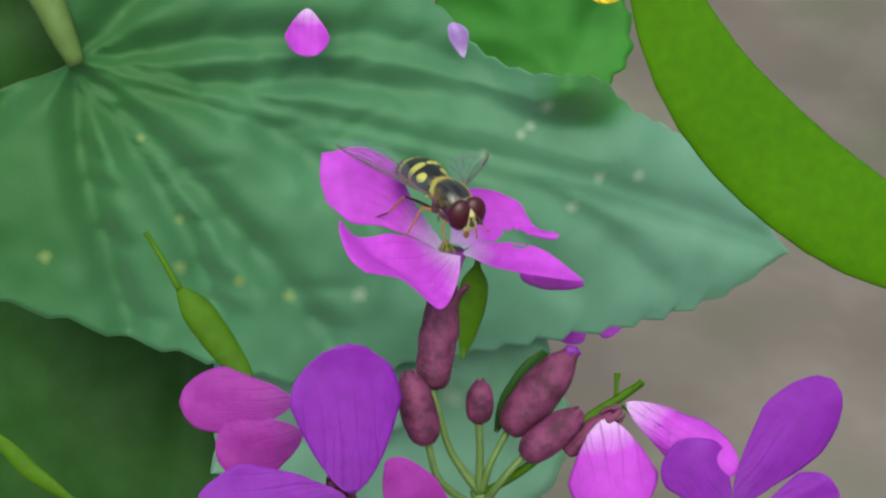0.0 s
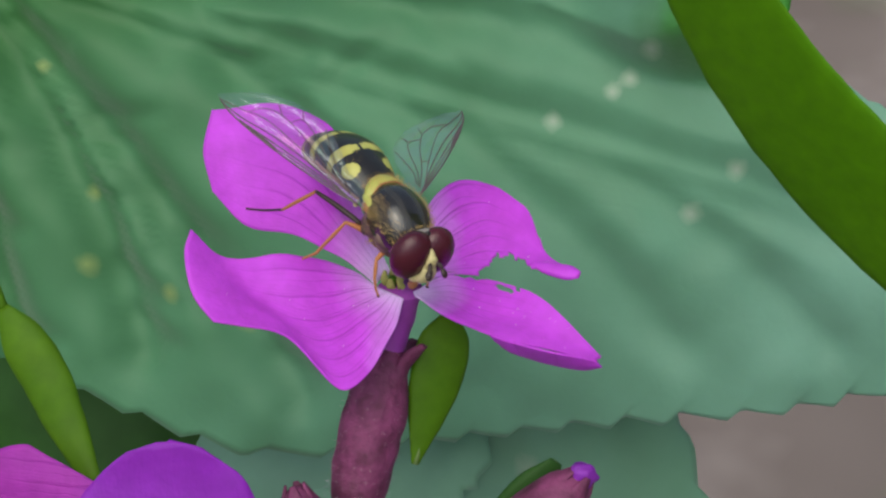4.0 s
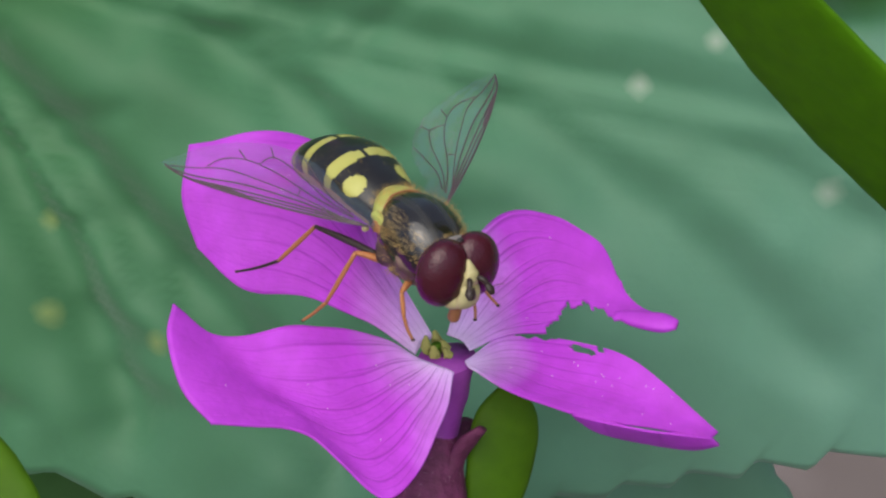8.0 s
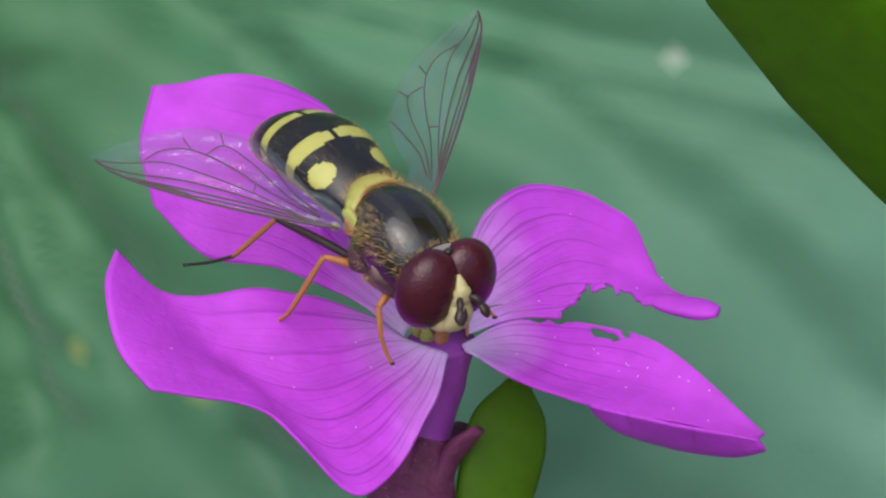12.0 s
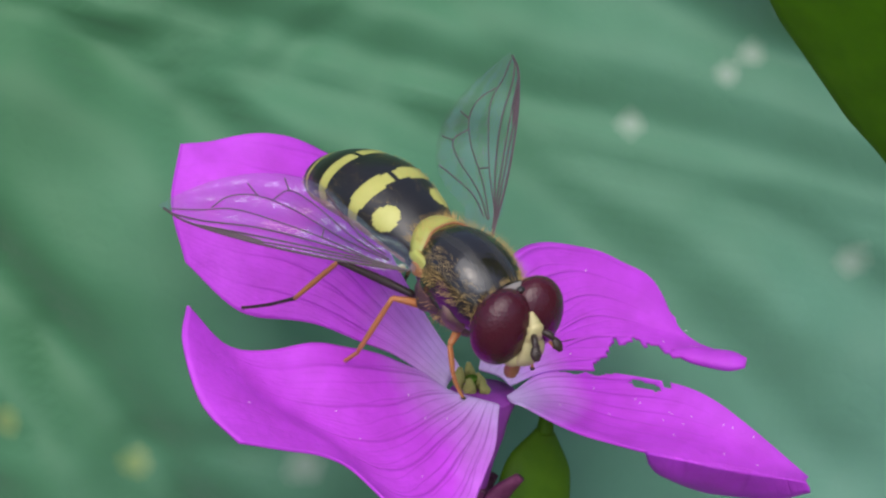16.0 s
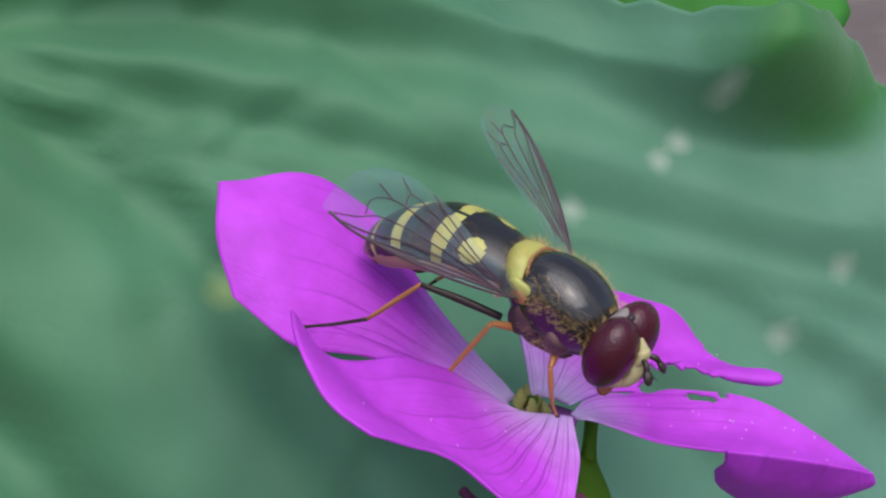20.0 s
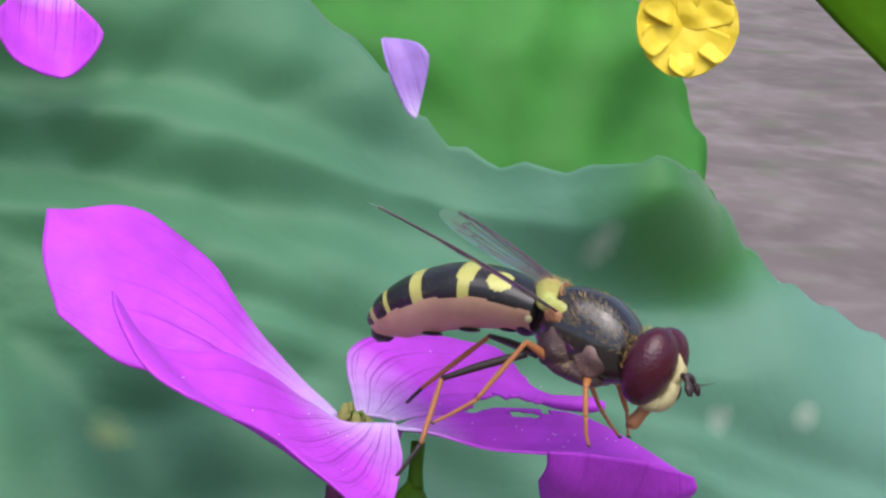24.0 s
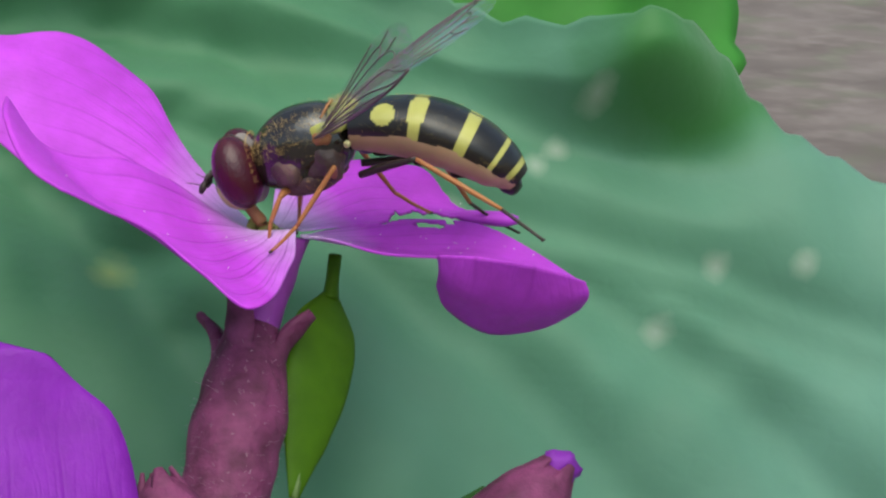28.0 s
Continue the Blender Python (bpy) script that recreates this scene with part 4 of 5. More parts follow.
def abdomen_plate(u0, u1, mark, top, first=None):
    """A ring of the abdomen; mark(s, a) tells where it is yellow, s along the plate and a round it (0 on top)."""
    bm = bmesh.new()
    n, sides = 22, 112
    line, rad = [Vector(p) for p in ABD], [Vector((r, 0, 0)) for r in ABD_R]
    rings = []
    for i in range(n + 1):
        s = i / n
        u = u0 + (u1 - u0) * s
        p = smooth_curve(line, u)
        r = smooth_curve(rad, u).x * (1 + 0.020 * math.sin(math.pi * min(1, s * 1.1)) + 0.012 * s)
        d = (smooth_curve(line, min(u + 0.01, 1)) - smooth_curve(line, max(u - 0.01, 0))).normalized()
        upv = Vector((0, 1, 0)).cross(d).normalized()
        upv = upv if upv.z > 0 else -upv
        ring = []
        for k in range(sides):
            a = 2 * math.pi * k / sides
            v = upv * math.cos(a) * (DROP if math.cos(a) > 0 else 0.82) + Vector((0, 1, 0)) * math.sin(a)
            ring.append(bm.verts.new((p + v * r) * MM))
        rings.append(ring)
    for i in range(n):
        for k in range(sides):
            f = bm.faces.new((rings[i][k], rings[i][(k + 1) % sides], rings[i + 1][(k + 1) % sides], rings[i + 1][k]))
            a = 360 * (k + 0.5) / sides
            a = a - 360 if a > 180 else a
            s = (i + 0.5) / n
            f.material_index = 2 if abs(a) > 98 + 5 * math.sin(3.14 * s) else (1 if mark(s, abs(a)) else 0)
    bmesh.ops.recalc_face_normals(bm, faces=bm.faces[:])
    return part("abdomen" if first is None else "abdomen_plate", bm, [CHITIN, YELLOW, BELLY], first or fly, top)


abdomen = abdomen_plate(0.0, 0.27, lambda s, a: ((s - 0.66) / 0.20) ** 2 + ((a - 55) / 27) ** 2 < 1, "black abdomen plate with a pair of yellow spots")
abdomen_plate(0.27, 0.52, lambda s, a: 0.10 + 0.0022 * max(0, 26 - a) + 0.0012 * max(0, a - 60) < s < 0.42 - 0.0012 * abs(a - 40) and a > 3, "black abdomen plate with a yellow band", abdomen)
abdomen_plate(0.52, 0.74, lambda s, a: 0.07 + 0.0010 * max(0, a - 60) < s < 0.37 and a > 2, "black abdomen plate with a yellow band", abdomen)
abdomen_plate(0.74, 0.90, lambda s, a: s < 0.20 or s > 0.86, "black abdomen plate with thin yellow edges", abdomen)
abdomen_plate(0.90, 1.0, lambda s, a: s < 0.3, "small black and yellow tail plate", abdomen)

part("tail_knob", blob((-5.38, 0, -1.22), (0.42, 0.46, 0.38), 20, 14, 0.15, 3), CHITIN, abdomen, "black rounded tail end")
for k, (x, z, w) in enumerate(((-0.9, -0.62, 0.55), (-2.3, -0.80, 0.6), (-3.6, -1.08, 0.55))):
    part("belly_plate", blob((x, 0, z), (0.32, w, 0.08), 16, 8), CHITIN, abdomen, "dark plate on the belly")

# head: two large eyes that meet on top, a pale face below them
head = part("head", blob((4.02, 0, 0.02), (0.46, 1.46, 1.23), 28, 20), EYE_RIM, fly, "head with pale grey rim behind the eyes")
for s in (-1, 1):
    part("eye", blob((4.32, s * 0.60, 0.10), (0.80, 1.06, 1.30), 44, 32), EYE, head, "large wine-red compound eye")
    part("antenna", loft([(5.22, s * 0.14, 0.22), (5.45, s * 0.28, 0.22), (5.62, s * 0.38, 0.06)], [0.08, 0.11, 0.07], 10), LEG_DARK, head, "short dark antenna")
    part("antenna_club", loft([(5.60, s * 0.36, 0.10), (5.74, s * 0.43, -0.06), (5.86, s * 0.48, -0.22)], [0.12, 0.18, 0.09], 12, (1, 0.7)), LEG_DARK, head)
    part("bristle", loft([(5.72, s * 0.42, 0.02), (5.95, s * 0.56, 0.20), (6.15, s * 0.70, 0.34)], [0.02, 0.016, 0.008], 5), LEG_DARK, head)
    part("cheek", blob((4.62, s * 0.30, -0.86), (0.42, 0.42, 0.40), 16, 12), FACE, head, "pale yellow cheek")
part("face", loft([(4.86, 0, 0.78), (5.06, 0, 0.48), (5.16, 0, 0.18), (5.06, 0, -0.12), (5.16, 0, -0.42), (4.98, 0, -0.86), (4.6, 0, -1.16)], [0.06, 0.20, 0.30, 0.34, 0.42, 0.46, 0.30], 18, (1.0, 0.6), (1, 0, 0.2), 34), FACE, head, "pale yellow face")
part("mouth_edge", loft([(5.24, 0, -0.78), (5.08, 0, -1.0), (4.9, 0, -1.14)], [0.04, 0.10, 0.09], 10, (1, 0.5), (1, 0, 0.2)), LEG_DARK, head, "black mouth edge below the face")
part("face_stripe", loft([(5.36, 0, -0.10), (5.40, 0, -0.45), (5.24, 0, -0.80)], [0.03, 0.10, 0.12], 10, (1, 0.4), (1, 0, 0.2)), LEG_DARK, head, "dark stripe down the face")
part("frons_knob", blob((5.12, 0, 0.30), (0.22, 0.28, 0.24), 18, 12, 0.1), FACE, head, "pale yellow knob that bears the antennae")
part("ocelli", blob((4.28, 0, 1.24), (0.13, 0.14, 0.09), 10, 8), CHITIN, head)
part("mouth_tube", loft([(4.62, 0, -1.0), (4.50, 0, -1.45), (4.38, 0, -1.85), (4.40, 0, -2.02)], [0.26, 0.19, 0.22, 0.16], 12, lump=0.2), ROOT, head, "brown feeding tube")


def hairs(name, count, where, length, seed, parent, material, label="fine golden hairs"):
    """A fringe of fine hairs as slim blades in one mesh."""
    r = random.Random(seed)
    bm = bmesh.new()
    for _ in range(count):
        p, d = where(r)
        d = (d + Vector((r.gauss(0, 0.25), r.gauss(0, 0.25), r.gauss(0, 0.25)))).normalized()
        side = d.cross(Vector((0.3, 0.2, 1))).normalized() * 0.008
        l = length * r.uniform(0.6, 1.2)
        tip = p + d * l + Vector((-0.06, 0, 0.02))
        a, b, c = bm.verts.new((p - side) * MM), bm.verts.new((p + side) * MM), bm.verts.new(tip * MM)
        e = bm.verts.new((p + d.cross(side).normalized() * 0.008) * MM)
        bm.faces.new((a, b, c)), bm.faces.new((b, e, c)), bm.faces.new((e, a, c))
    ob = part(name, bm, material, parent, label)
    ob["kind"] = "stuff"
    return ob


def on_blob(c, s, lo):
    def pick(r):
        a, z = r.uniform(0, 2 * math.pi), r.uniform(lo, 1)
        q = math.sqrt(max(0, 1 - z * z))
        n_ = Vector((q * math.cos(a), q * math.sin(a), z))
        return Vector([o + k * x for o, k, x in zip(c, s, n_)]), Vector([x / k for x, k in zip(n_, s)]).normalized()
    return pick


def on_back(r):
    """Upper edge of the thorax, where the golden fringe stands."""
    a, x = r.choice((-1, 1)) * r.uniform(0.65, 1.45), r.uniform(-0.95, 0.95)
    w = math.sqrt(1 - x * x) ** 0.8
    k = max(0.0, (1.92 * x - 0.15) / 1.9)
    return Vector((2.05 + 1.9 * x, 1.36 * w * math.sin(a), (0.14 + 1.38 * w * math.cos(a)) * (1 - 0.16 * k) - 0.30 * k * k)), Vector((-0.2, math.sin(a), math.cos(a)))


hairs("hair", 1100, on_back, 0.36, 1, thorax, HAIR)
hairs("hair", 320, on_blob((1.95, 0, -0.40), (1.3, 1.36, 0.95), -0.9), 0.36, 2, thorax, HAIR)
hairs("hair", 320, on_blob((0.30, 0, 0.80), (0.46, 1.0, 0.42), 0.0), 0.28, 3, scutellum, HAIR)
hairs("hair", 110, lambda r: (Vector((3.72, *(lambda a: (1.25 * math.sin(a), 1.12 * math.cos(a)))(r.uniform(-1.9, 1.9)))), Vector((-0.4, 0, 0.6))), 0.16, 6, head, HAIR)
hairs("hair", 700, lambda r: (lambda u, a: (smooth_curve([Vector(p) for p in ABD], u) + Vector((0, math.sin(a), 0.58 * math.cos(a))) * smooth_curve([Vector((q, 0, 0)) for q in ABD_R], u).x, Vector((-0.5, math.sin(a), math.cos(a)))))(r.uniform(0.05, 0.97), r.choice((-1, 1)) * r.uniform(0.2, 1.7)), 0.13, 4, abdomen, HAIR)


def on_calyx(r):
    """A place on the flower's calyx and its outward direction."""
    top, bottom = Vector(CALYX_TOP), Vector(CALYX_END)
    d = (top - bottom).normalized()
    side = d.cross(Vector((0.2, 1, 0))).normalized()
    fore = side.cross(d)
    u, a = r.uniform(0.05, 0.98), r.uniform(0, 6.283)
    o = side * math.cos(a) + fore * math.sin(a)
    return bottom.lerp(top, u) + o * 1.65 * (0.98 - 0.40 * max(0.0, (u - 0.6) / 0.4)), o


DOWN = mat("white_down", (0.62, 0.50, 0.56), 0.7, 0.2)
hairs("down", 420, on_calyx, 0.28, 9, flower, DOWN, "short white down on the calyx")


# legs, each with its joints
def leg(name, pts, dark, label):
    """pts: hip, knee, ankle, foot joints and toe in the fly's space."""
    t = part(name, loft([pts[0], Vector(pts[0]).lerp(Vector(pts[1]), 0.5) + Vector((0, 0, 0.04)), pts[1]], [0.13, 0.14, 0.09], 10), LEG_DARK if dark else LEG, fly, label)
    part("shin", loft([pts[1], Vector(pts[1]).lerp(Vector(pts[2]), 0.5), pts[2]], [0.08, 0.095, 0.07], 10), LEG, t)
    part("foot", loft(pts[2:], [0.07, 0.06, 0.05] + [0.05] * (len(pts) - 5), 8), LEG_DARK if dark else LEG, t)
    part("claw", blob(pts[-1], (0.09, 0.09, 0.05), 8, 6), LEG_DARK, t)
    return t


right_hind = leg("hind_leg", [(0.5, -0.8, -1.2), (-2.1, -1.9, -1.1), (-3.1, -2.8, -2.9), (-4.0, -3.2, -3.6), (-4.8, -3.6, -4.1)], True, "long dark and orange hind leg")
left_hind = leg("hind_leg", [(0.3, 0.8, -1.3), (-1.9, 1.9, -1.2), (-4.1, 2.4, -3.6), (-4.7, 2.6, -4.4), (-5.1, 2.8, -4.9)], True, "long dark and orange hind leg")
leg("middle_leg", [(1.4, -0.8, -1.1), (0.7, -1.9, -0.7), (0.2, -2.7, -2.9), (-0.3, -2.9, -3.6), (-0.7, -3.1, -4.1)], False, "slender orange middle leg")
left_middle = leg("middle_leg", [(1.2, 0.8, -1.1), (0.8, 1.9, -0.6), (2.6, 2.3, -2.0), (3.2, 2.4, -2.3), (3.7, 2.5, -2.5)], False, "slender orange middle leg")
leg("front_leg", [(2.6, -0.6, -1.0), (2.9, -1.3, -1.3), (3.3, -1.4, -2.1), (3.5, -1.3, -2.6), (3.7, -1.2, -2.9)], False, "short orange front leg")
leg("front_leg", [(2.8, 0.6, -1.0), (3.1, 1.2, -1.1), (3.7, 1.3, -1.8), (3.9, 1.3, -2.2), (4.1, 1.2, -2.5)], False, "short orange front leg")
for s in (-1, 1):
    part("halter", blob((0.25, s * 1.25, -0.1), (0.13, 0.15, 0.13), 12, 8), FACE, fly, "pale yellow balancing knob")


def wing(name, s):
    """A clear wing along +x with its front edge towards +y; s: the side."""
    bm = bmesh.new()
    n, m_ = 60, 20
    grid = []
    uvl = bm.loops.layers.uv.new("UVMap")

    shape = [0.16, 0.72, 1.02, 0.98, 1.42, 1.82, 2.12, 2.34, 2.48, 2.54, 2.52, 2.42, 2.24, 1.96, 1.56, 1.02, 0.30]

    def edges(u):
        lead = (0.36 + 0.10 * math.sin(u * math.pi)) * min(1, 0.4 + u * 5) - 0.66 * max(0.0, (u - 0.62) / 0.38) ** 2.3
        x = min(u, 0.9999) * (len(shape) - 1)
        k = int(x)
        return lead, -(shape[k] + (shape[k + 1] - shape[k]) * (x - k))
    for i in range(n + 1):
        u = i / n
        le, tr = edges(u)
        grid.append([bm.verts.new(Vector((9.0 * u, tr + (le - tr) * j / m_ - 0.1, 0.035 * math.sin(j * 1.1) * math.sin(u * math.pi) + 0.12 * math.sin(u * 3))) * MM) for j in range(m_ + 1)])
    for i in range(n):
        for j in range(m_):
            f = bm.faces.new((grid[i][j], grid[i + 1][j], grid[i + 1][j + 1], grid[i][j + 1]))
    bmesh.ops.remove_doubles(bm, verts=bm.verts, dist=1e-7)
    bmesh.ops.recalc_face_normals(bm, faces=bm.faces[:])
    w = part(name, bm, WING, fly, "clear veined wing with a rosy sheen")

    def at_(u, k):
        le, tr = edges(u)
        return (9.0 * u, tr + (le - tr) * k - 0.1, 0.12 * math.sin(u * 3) + 0.03)
    lines = [[(0.02, 1), (0.3, 1.0), (0.6, 1.0), (0.85, 1.0), (0.97, 0.98)],
             [(0.03, 0.93), (0.3, 0.93), (0.50, 0.96), (0.60, 0.99)],
             [(0.05, 0.88), (0.3, 0.87), (0.6, 0.91), (0.82, 0.98)],
             [(0.10, 0.84), (0.35, 0.79), (0.6, 0.80), (0.80, 0.88), (0.92, 0.97)],
             [(0.14, 0.80), (0.35, 0.70), (0.55, 0.66), (0.72, 0.60), (0.84, 0.70), (0.95, 0.86)],
             [(0.10, 0.70), (0.30, 0.58), (0.50, 0.46), (0.66, 0.36), (0.76, 0.40), (0.80, 0.62)],
             [(0.10, 0.66), (0.26, 0.46), (0.44, 0.30), (0.56, 0.22), (0.60, 0.40)],
             [(0.12, 0.55), (0.24, 0.34), (0.36, 0.18), (0.44, 0.04)],
             [(0.36, 0.70), (0.37, 0.55)], [(0.56, 0.22), (0.60, 0.06)], [(0.66, 0.36), (0.72, 0.18)], [(0.25, 0.92), (0.25, 0.87)]]
    for k, ln in enumerate(lines):
        part("vein", loft([at_(*q) for q in ln], [0.045 if k == 0 else 0.030 if k < 4 else 0.022] * len(ln), 6, steps=18), VEIN, w)
    part("wing_mark", loft([at_(0.56, 0.96), at_(0.64, 0.965), at_(0.72, 0.97), at_(0.80, 0.985)], [0.03, 0.11, 0.09, 0.02], 8, (1, 0.3), (0, 0, 1)), VEIN, w, "dark mark on the front edge")
    if s > 0:
        for o in (w, *w.children):
            for v in o.data.vertices:
                v.co.y *= -1
            o.data.flip_normals()
    return w


right_wing = wing("wing", -1)
left_wing = wing("wing", 1)


# ---------------------------------------------------------------- what moves
FLY = [
    (0, -0.00035, 0.00244, 0.00513, -6.7, -5.4, -70.6),
    (1, -0.00028, 0.00254, 0.00514, -8.4, -0.3, -65.6),
    (2, -0.00025, 0.00224, 0.00468, -13.6, 1.1, -61.9),
    (5, -0.00001, 0.00215, 0.00502, -22.5, 11.0, -56.8),
    (6, 0.00006, 0.00258, 0.00552, -24.3, -3.7, -52.7),
    (7, -0.00053, 0.00255, 0.00564, -22.4, -4.0, -56.0),
    (8, -0.00065, 0.00268, 0.00582, -18.4, -0.9, -56.2),
    (9, -0.00083, 0.00238, 0.00563, -19.3, -2.6, -57.1),
    (10, -0.00115, 0.00123, 0.00448, -15.1, 5.4, -55.5),
    (11, -0.00118, 0.00121, 0.00462, -11.6, 6.2, -55.4),
    (14, -0.00139, 0.00166, 0.00544, -10.9, 8.0, -56.6),
    (16, -0.00116, 0.00146, 0.00551, -5.1, 5.2, -58.7),
    (17, -0.00127, 0.00171, 0.00542, -1.2, 12.2, -56.0),
    (18, -0.00102, 0.00171, 0.00470, -0.7, 13.6, -60.2),
    (20, -0.00072, 0.00196, 0.00476, 4.2, 16.4, -54.3),
    (23, 0.00110, -0.00030, 0.00474, 8.0, 4.9, -51.4),
    (24, 0.00504, -0.00226, 0.00463, -14.6, 12.1, -51.7),
    (24.5, 0.00599, -0.00285, 0.00449, -3.9, 3.0, -93.1),
    (24.8, 0.00531, -0.00659, 0.00567, -8.4, 5.2, -148.2),
    (25, 0.00547, -0.00413, 0.00500, -4.6, 6.9, -171.7),
    (26, 0.00436, -0.00113, 0.00358, -15.7, 14.2, -198.5),
    (27, 0.00390, -0.00125, 0.00332, -1.5, 10.4, -193.3),
    (28, 0.00312, -0.00043, 0.00386, 1.0, 22.9, -203.1),
]
RIGHT_WING = [
    (0, 0.00115, -0.00150, 0.00050, -3.0, -15.9, -143.0),
    (2, 0.00115, -0.00150, 0.00050, -12.0, -15.6, -148.3),
    (5, 0.00115, -0.00150, 0.00050, -15.0, -2.0, -151.7),
    (7, 0.00115, -0.00150, 0.00050, -15.0, 0.9, -149.6),
    (10, 0.00115, -0.00150, 0.00050, -14.0, 4.6, -146.5),
    (16, 0.00115, -0.00150, 0.00050, -15.0, 6.2, -149.6),
    (18, 0.00115, -0.00150, 0.00050, -24.5, -26.4, -116.3),
    (20, 0.00115, -0.00150, 0.00050, -25.9, -28.1, -117.4),
    (23, 0.00115, -0.00150, 0.00050, -11.7, -14.6, -122.3),
    (24, 0.00115, -0.00150, 0.00050, -0.2, -10.2, -112.4),
    (24.5, 0.00115, -0.00150, 0.00050, -4.0, -18.7, -133.5),
    (24.8, 0.00115, -0.00150, 0.00050, 19.0, -13.9, -124.3),
    (25, 0.00115, -0.00150, 0.00050, -31.2, -23.6, -134.0),
    (26, 0.00115, -0.00150, 0.00050, -15.4, -9.5, -127.9),
    (27, 0.00115, -0.00150, 0.00050, -15.0, -17.2, -135.7),
    (28, 0.00115, -0.00150, 0.00050, -0.1, -10.1, -129.2),
]
LEFT_WING = [
    (0, 0.00115, 0.00150, 0.00050, -0.1, 7.7, 132.8),
    (2, 0.00115, 0.00150, 0.00050, -11.9, 4.7, 129.2),
    (5, 0.00115, 0.00150, 0.00050, -22.3, 1.5, 131.8),
    (7, 0.00115, 0.00150, 0.00050, -18.5, -6.6, 130.0),
    (10, 0.00115, 0.00150, 0.00050, -28.3, -14.3, 134.6),
    (16, 0.00115, 0.00150, 0.00050, -30.3, -11.6, 134.7),
    (18, 0.00115, 0.00150, 0.00050, 22.3, 1.9, 137.0),
    (20, 0.00115, 0.00150, 0.00050, 26.6, 4.5, 136.7),
    (23, 0.00115, 0.00150, 0.00050, 36.5, -10.5, 134.5),
    (24, 0.00115, 0.00150, 0.00050, -0.1, -5.1, 146.9),
    (24.5, 0.00115, 0.00150, 0.00050, 15.0, -3.1, 115.4),
    (24.8, 0.00115, 0.00150, 0.00050, 7.3, -2.1, 140.9),
    (25, 0.00115, 0.00150, 0.00050, 16.7, 0.5, 146.5),
    (26, 0.00115, 0.00150, 0.00050, 45.2, -11.6, 128.6),
    (27, 0.00115, 0.00150, 0.00050, 45.2, -6.5, 128.7),
    (28, 0.00115, 0.00150, 0.00050, 44.9, -11.7, 125.9),
]
ABDOMEN_BEND = [(0, -1), (1, 1), (2, 3), (5, 5), (6, -1), (7, -6), (8, -5), (9, -3), (10, -2), (11, -2), (14, -3), (16, -4), (17, -3), (18, -2), (20, 16), (23, 7), (24, 17), (24.5, 18), (24.8, 18), (25, 22), (26, 14), (27, 0), (28, 25)]
RIGHT_HIND_STEP = [(0, 0), (23, 0), (23.6, 30), (24, 44), (24.5, 30), (25, 22), (28, 22)]
LEFT_HIND_STEP = [(0, 10), (23, 10), (23.8, 18), (24.4, -16), (25.1, -20), (25.6, 0), (28, 0)]
LEFT_MIDDLE_STEP = [(0, 0), (23.8, 0), (24.3, -50), (24.6, -95), (25.1, -95), (25.4, -45), (25.8, 0), (28, 0)]
LEAF_SWAY = [
    (0, 0.90, 1.50, 1.38),
    (1, 2.57, 1.10, 2.35),
    (2, -0.54, 0.05, 1.03),
    (5, -0.28, -3.27, 5.85),
    (6, 1.60, -4.20, 7.20),
    (7, 1.13, -5.37, 7.52),
    (8, 1.48, -6.08, 8.82),
    (14, 0.73, -11.23, 12.75),
    (16, 0.07, -12.61, 13.87),
    (17, 0.18, -12.72, 13.53),
    (18, -0.85, -12.53, 13.33),
    (20, -1.52, -13.12, 13.22),
    (23, -1.40, -15.14, 9.17),
    (24, 0.34, -15.04, 10.20),
    (24.5, 3.29, -15.03, 11.26),
    (25, 2.93, -15.68, 10.40),
    (26, 1.59, -14.98, 10.47),
    (27, 0.90, -15.47, 10.72),
    (28, 2.18, -15.35, 9.50),
]
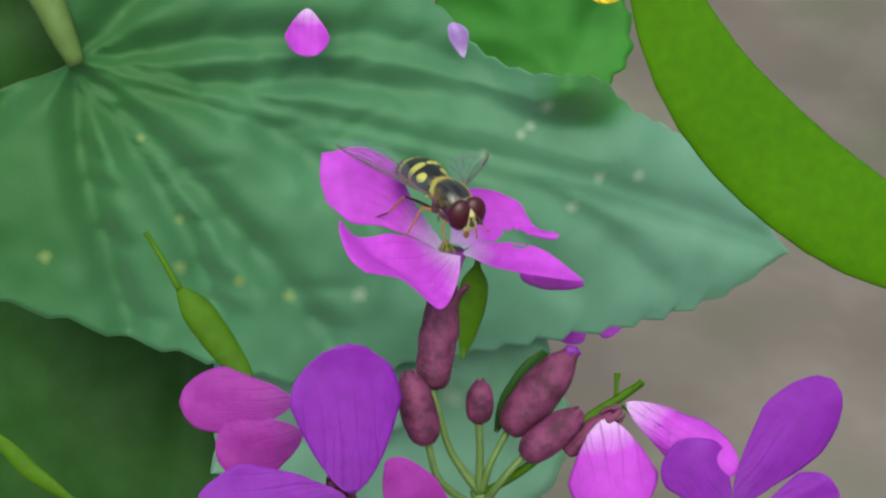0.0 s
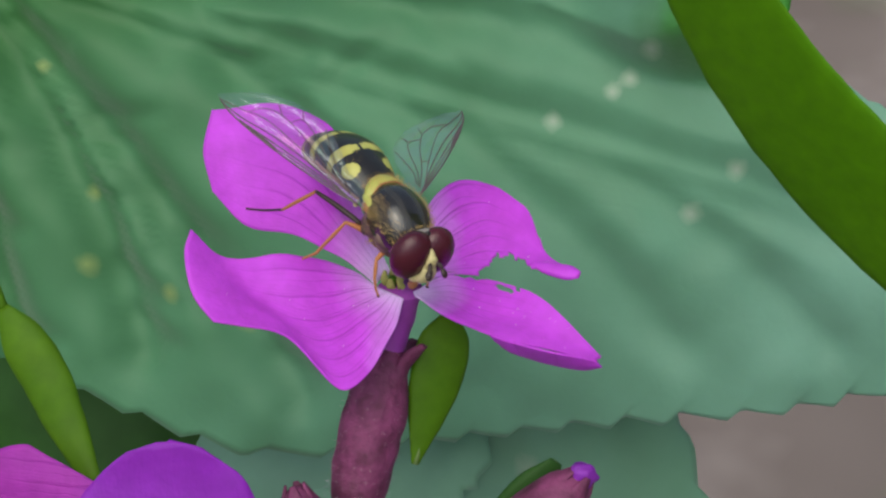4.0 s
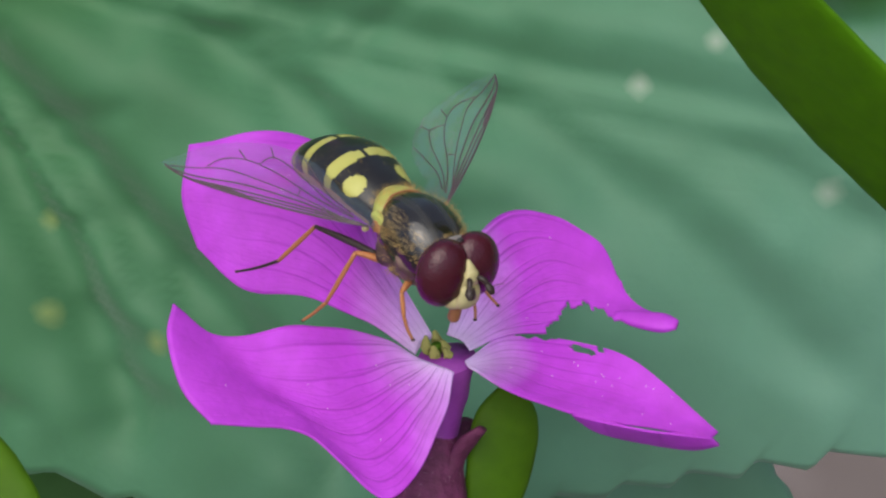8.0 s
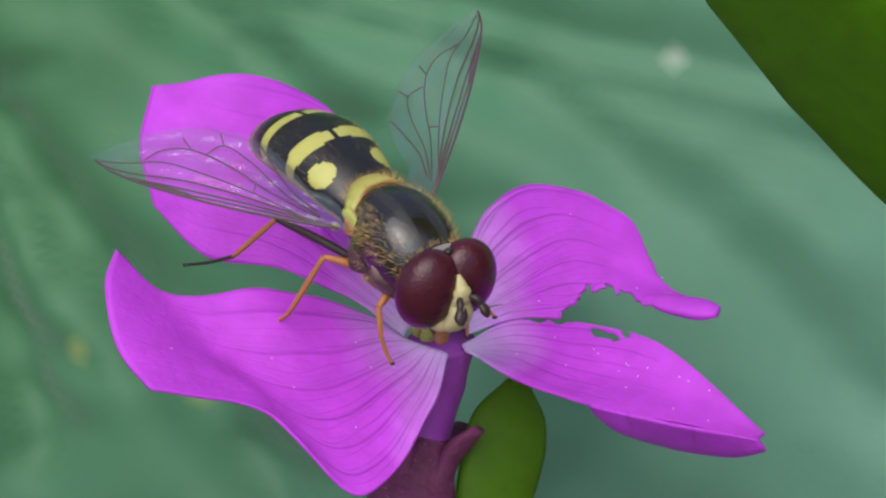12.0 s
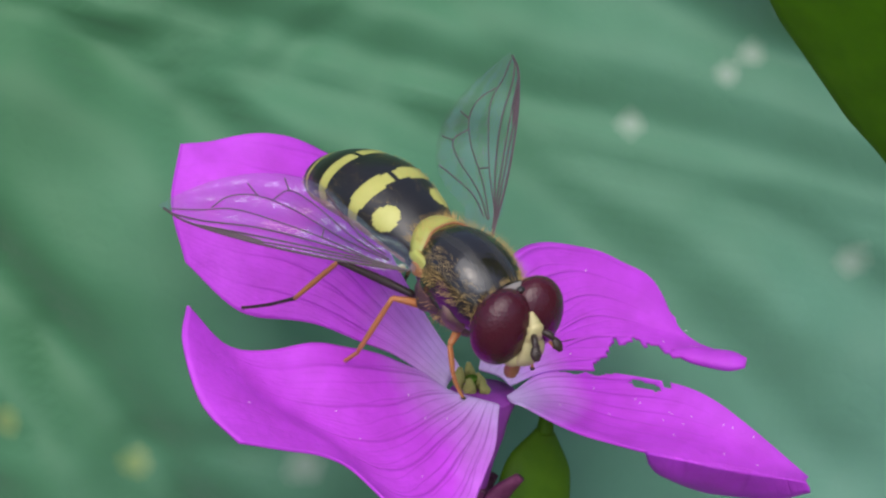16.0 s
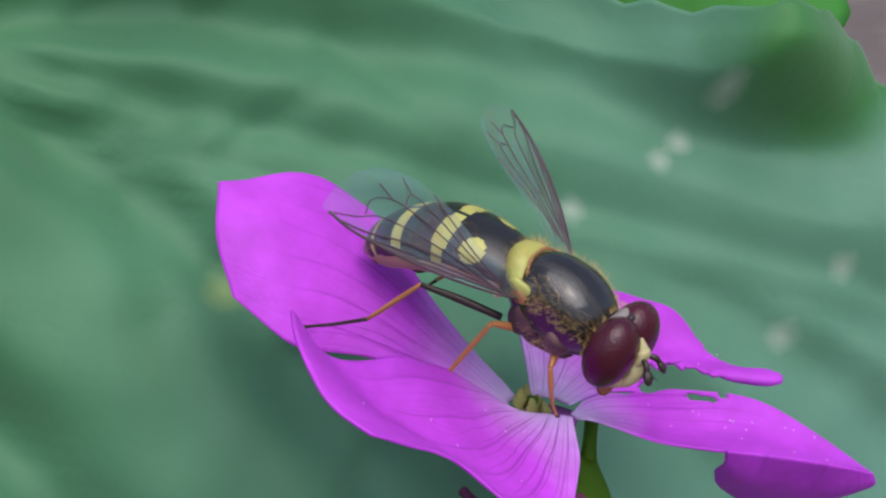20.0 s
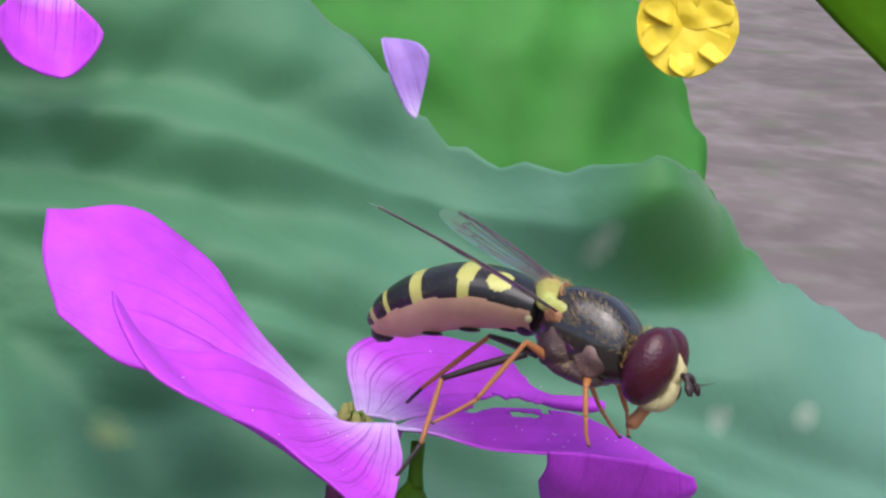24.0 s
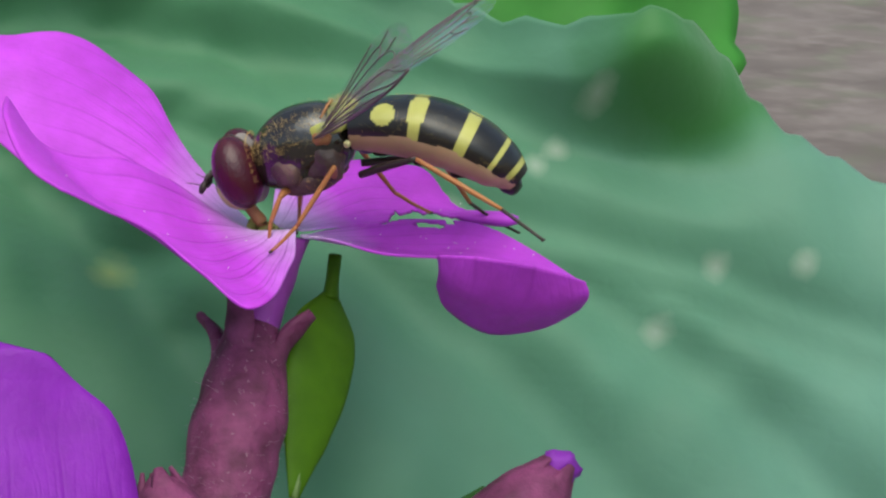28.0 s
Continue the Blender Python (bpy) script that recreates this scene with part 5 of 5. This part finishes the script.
BLADE_SWAY = [
    (0, 25.05, -5.35, 12.06, 0),
    (1, 27.89, -5.28, 10.00, 20),
    (2, 27.30, -3.10, 7.61, 28),
    (5, 22.7, -2.60, 7.07, 50),
    (6, 21.48, -0.29, 6.54, 52),
    (7, 21.39, 0.59, 7.09, 55),
    (8, 21.27, -1.05, 5.99, 58),
    (9, 17.6, -1.62, 5.82, 60),
    (10, 16.01, -2.11, 5.72, 60),
    (11, 18.18, -2.23, 5.88, 59),
    (14, 16.39, -2.79, 9.57, 58),
    (17, 18.68, -3.71, 9.46, 56),
    (20, 17.48, -9.00, 13.24, 45),
    (22.5, 16.62, -10.43, 18.72, 36),
    (24, 14.28, -9.69, 19.55, 30),
    (24.5, 11.96, -12.31, 19.78, 30),
    (25, 13.70, -13.02, 18.96, 30),
    (26, 13.60, -12.25, 18.62, 30),
    (27, 14.85, -12.05, 18.53, 30),
    (28, 18.12, -13.84, 17.02, 30),
]


def motions():
    walk(fly, [(t, pose(*row)) for t, *row in FLY])
    waist = Matrix.Translation((0, 0, 0.2 * MM))
    walk(abdomen, [(t, waist @ Matrix.Rotation(radians(-a), 4, "Y") @ waist.inverted()) for t, a in ABDOMEN_BEND])
    for limb, hip, steps_ in ((right_hind, (0.5, -0.8, -1.2), RIGHT_HIND_STEP), (left_hind, (0.3, 0.8, -1.3), LEFT_HIND_STEP), (left_middle, (1.2, 0.8, -1.1), LEFT_MIDDLE_STEP)):
        joint = Matrix.Translation(Vector(hip) * MM)
        walk(limb, [(t, joint @ Matrix.Rotation(radians(-a), 4, "Y") @ joint.inverted()) for t, a in steps_])
    walk(right_wing, [(t, pose(*row)) for t, *row in RIGHT_WING])
    walk(left_wing, [(t, pose(*row)) for t, *row in LEFT_WING])
    walk(big_leaf, [(t, Matrix.Translation((LEAF_AT + Vector(d)) * MM) @ LEAF_LEAN) for t, *d in LEAF_SWAY])
    for other, place in fallen:
        walk(other, [(t, Matrix.Translation((LEAF_AT + Vector(d)) * MM) @ LEAF_LEAN @ place) for t, *d in LEAF_SWAY])
    walk(blade, [(t, Matrix.Translation(Vector((x, y, z)) * MM) @ LEAF_TURN @ Matrix.Rotation(radians(turn), 4, (0.775, -0.631, 0))) for t, x, y, z, turn in BLADE_SWAY])


motions()
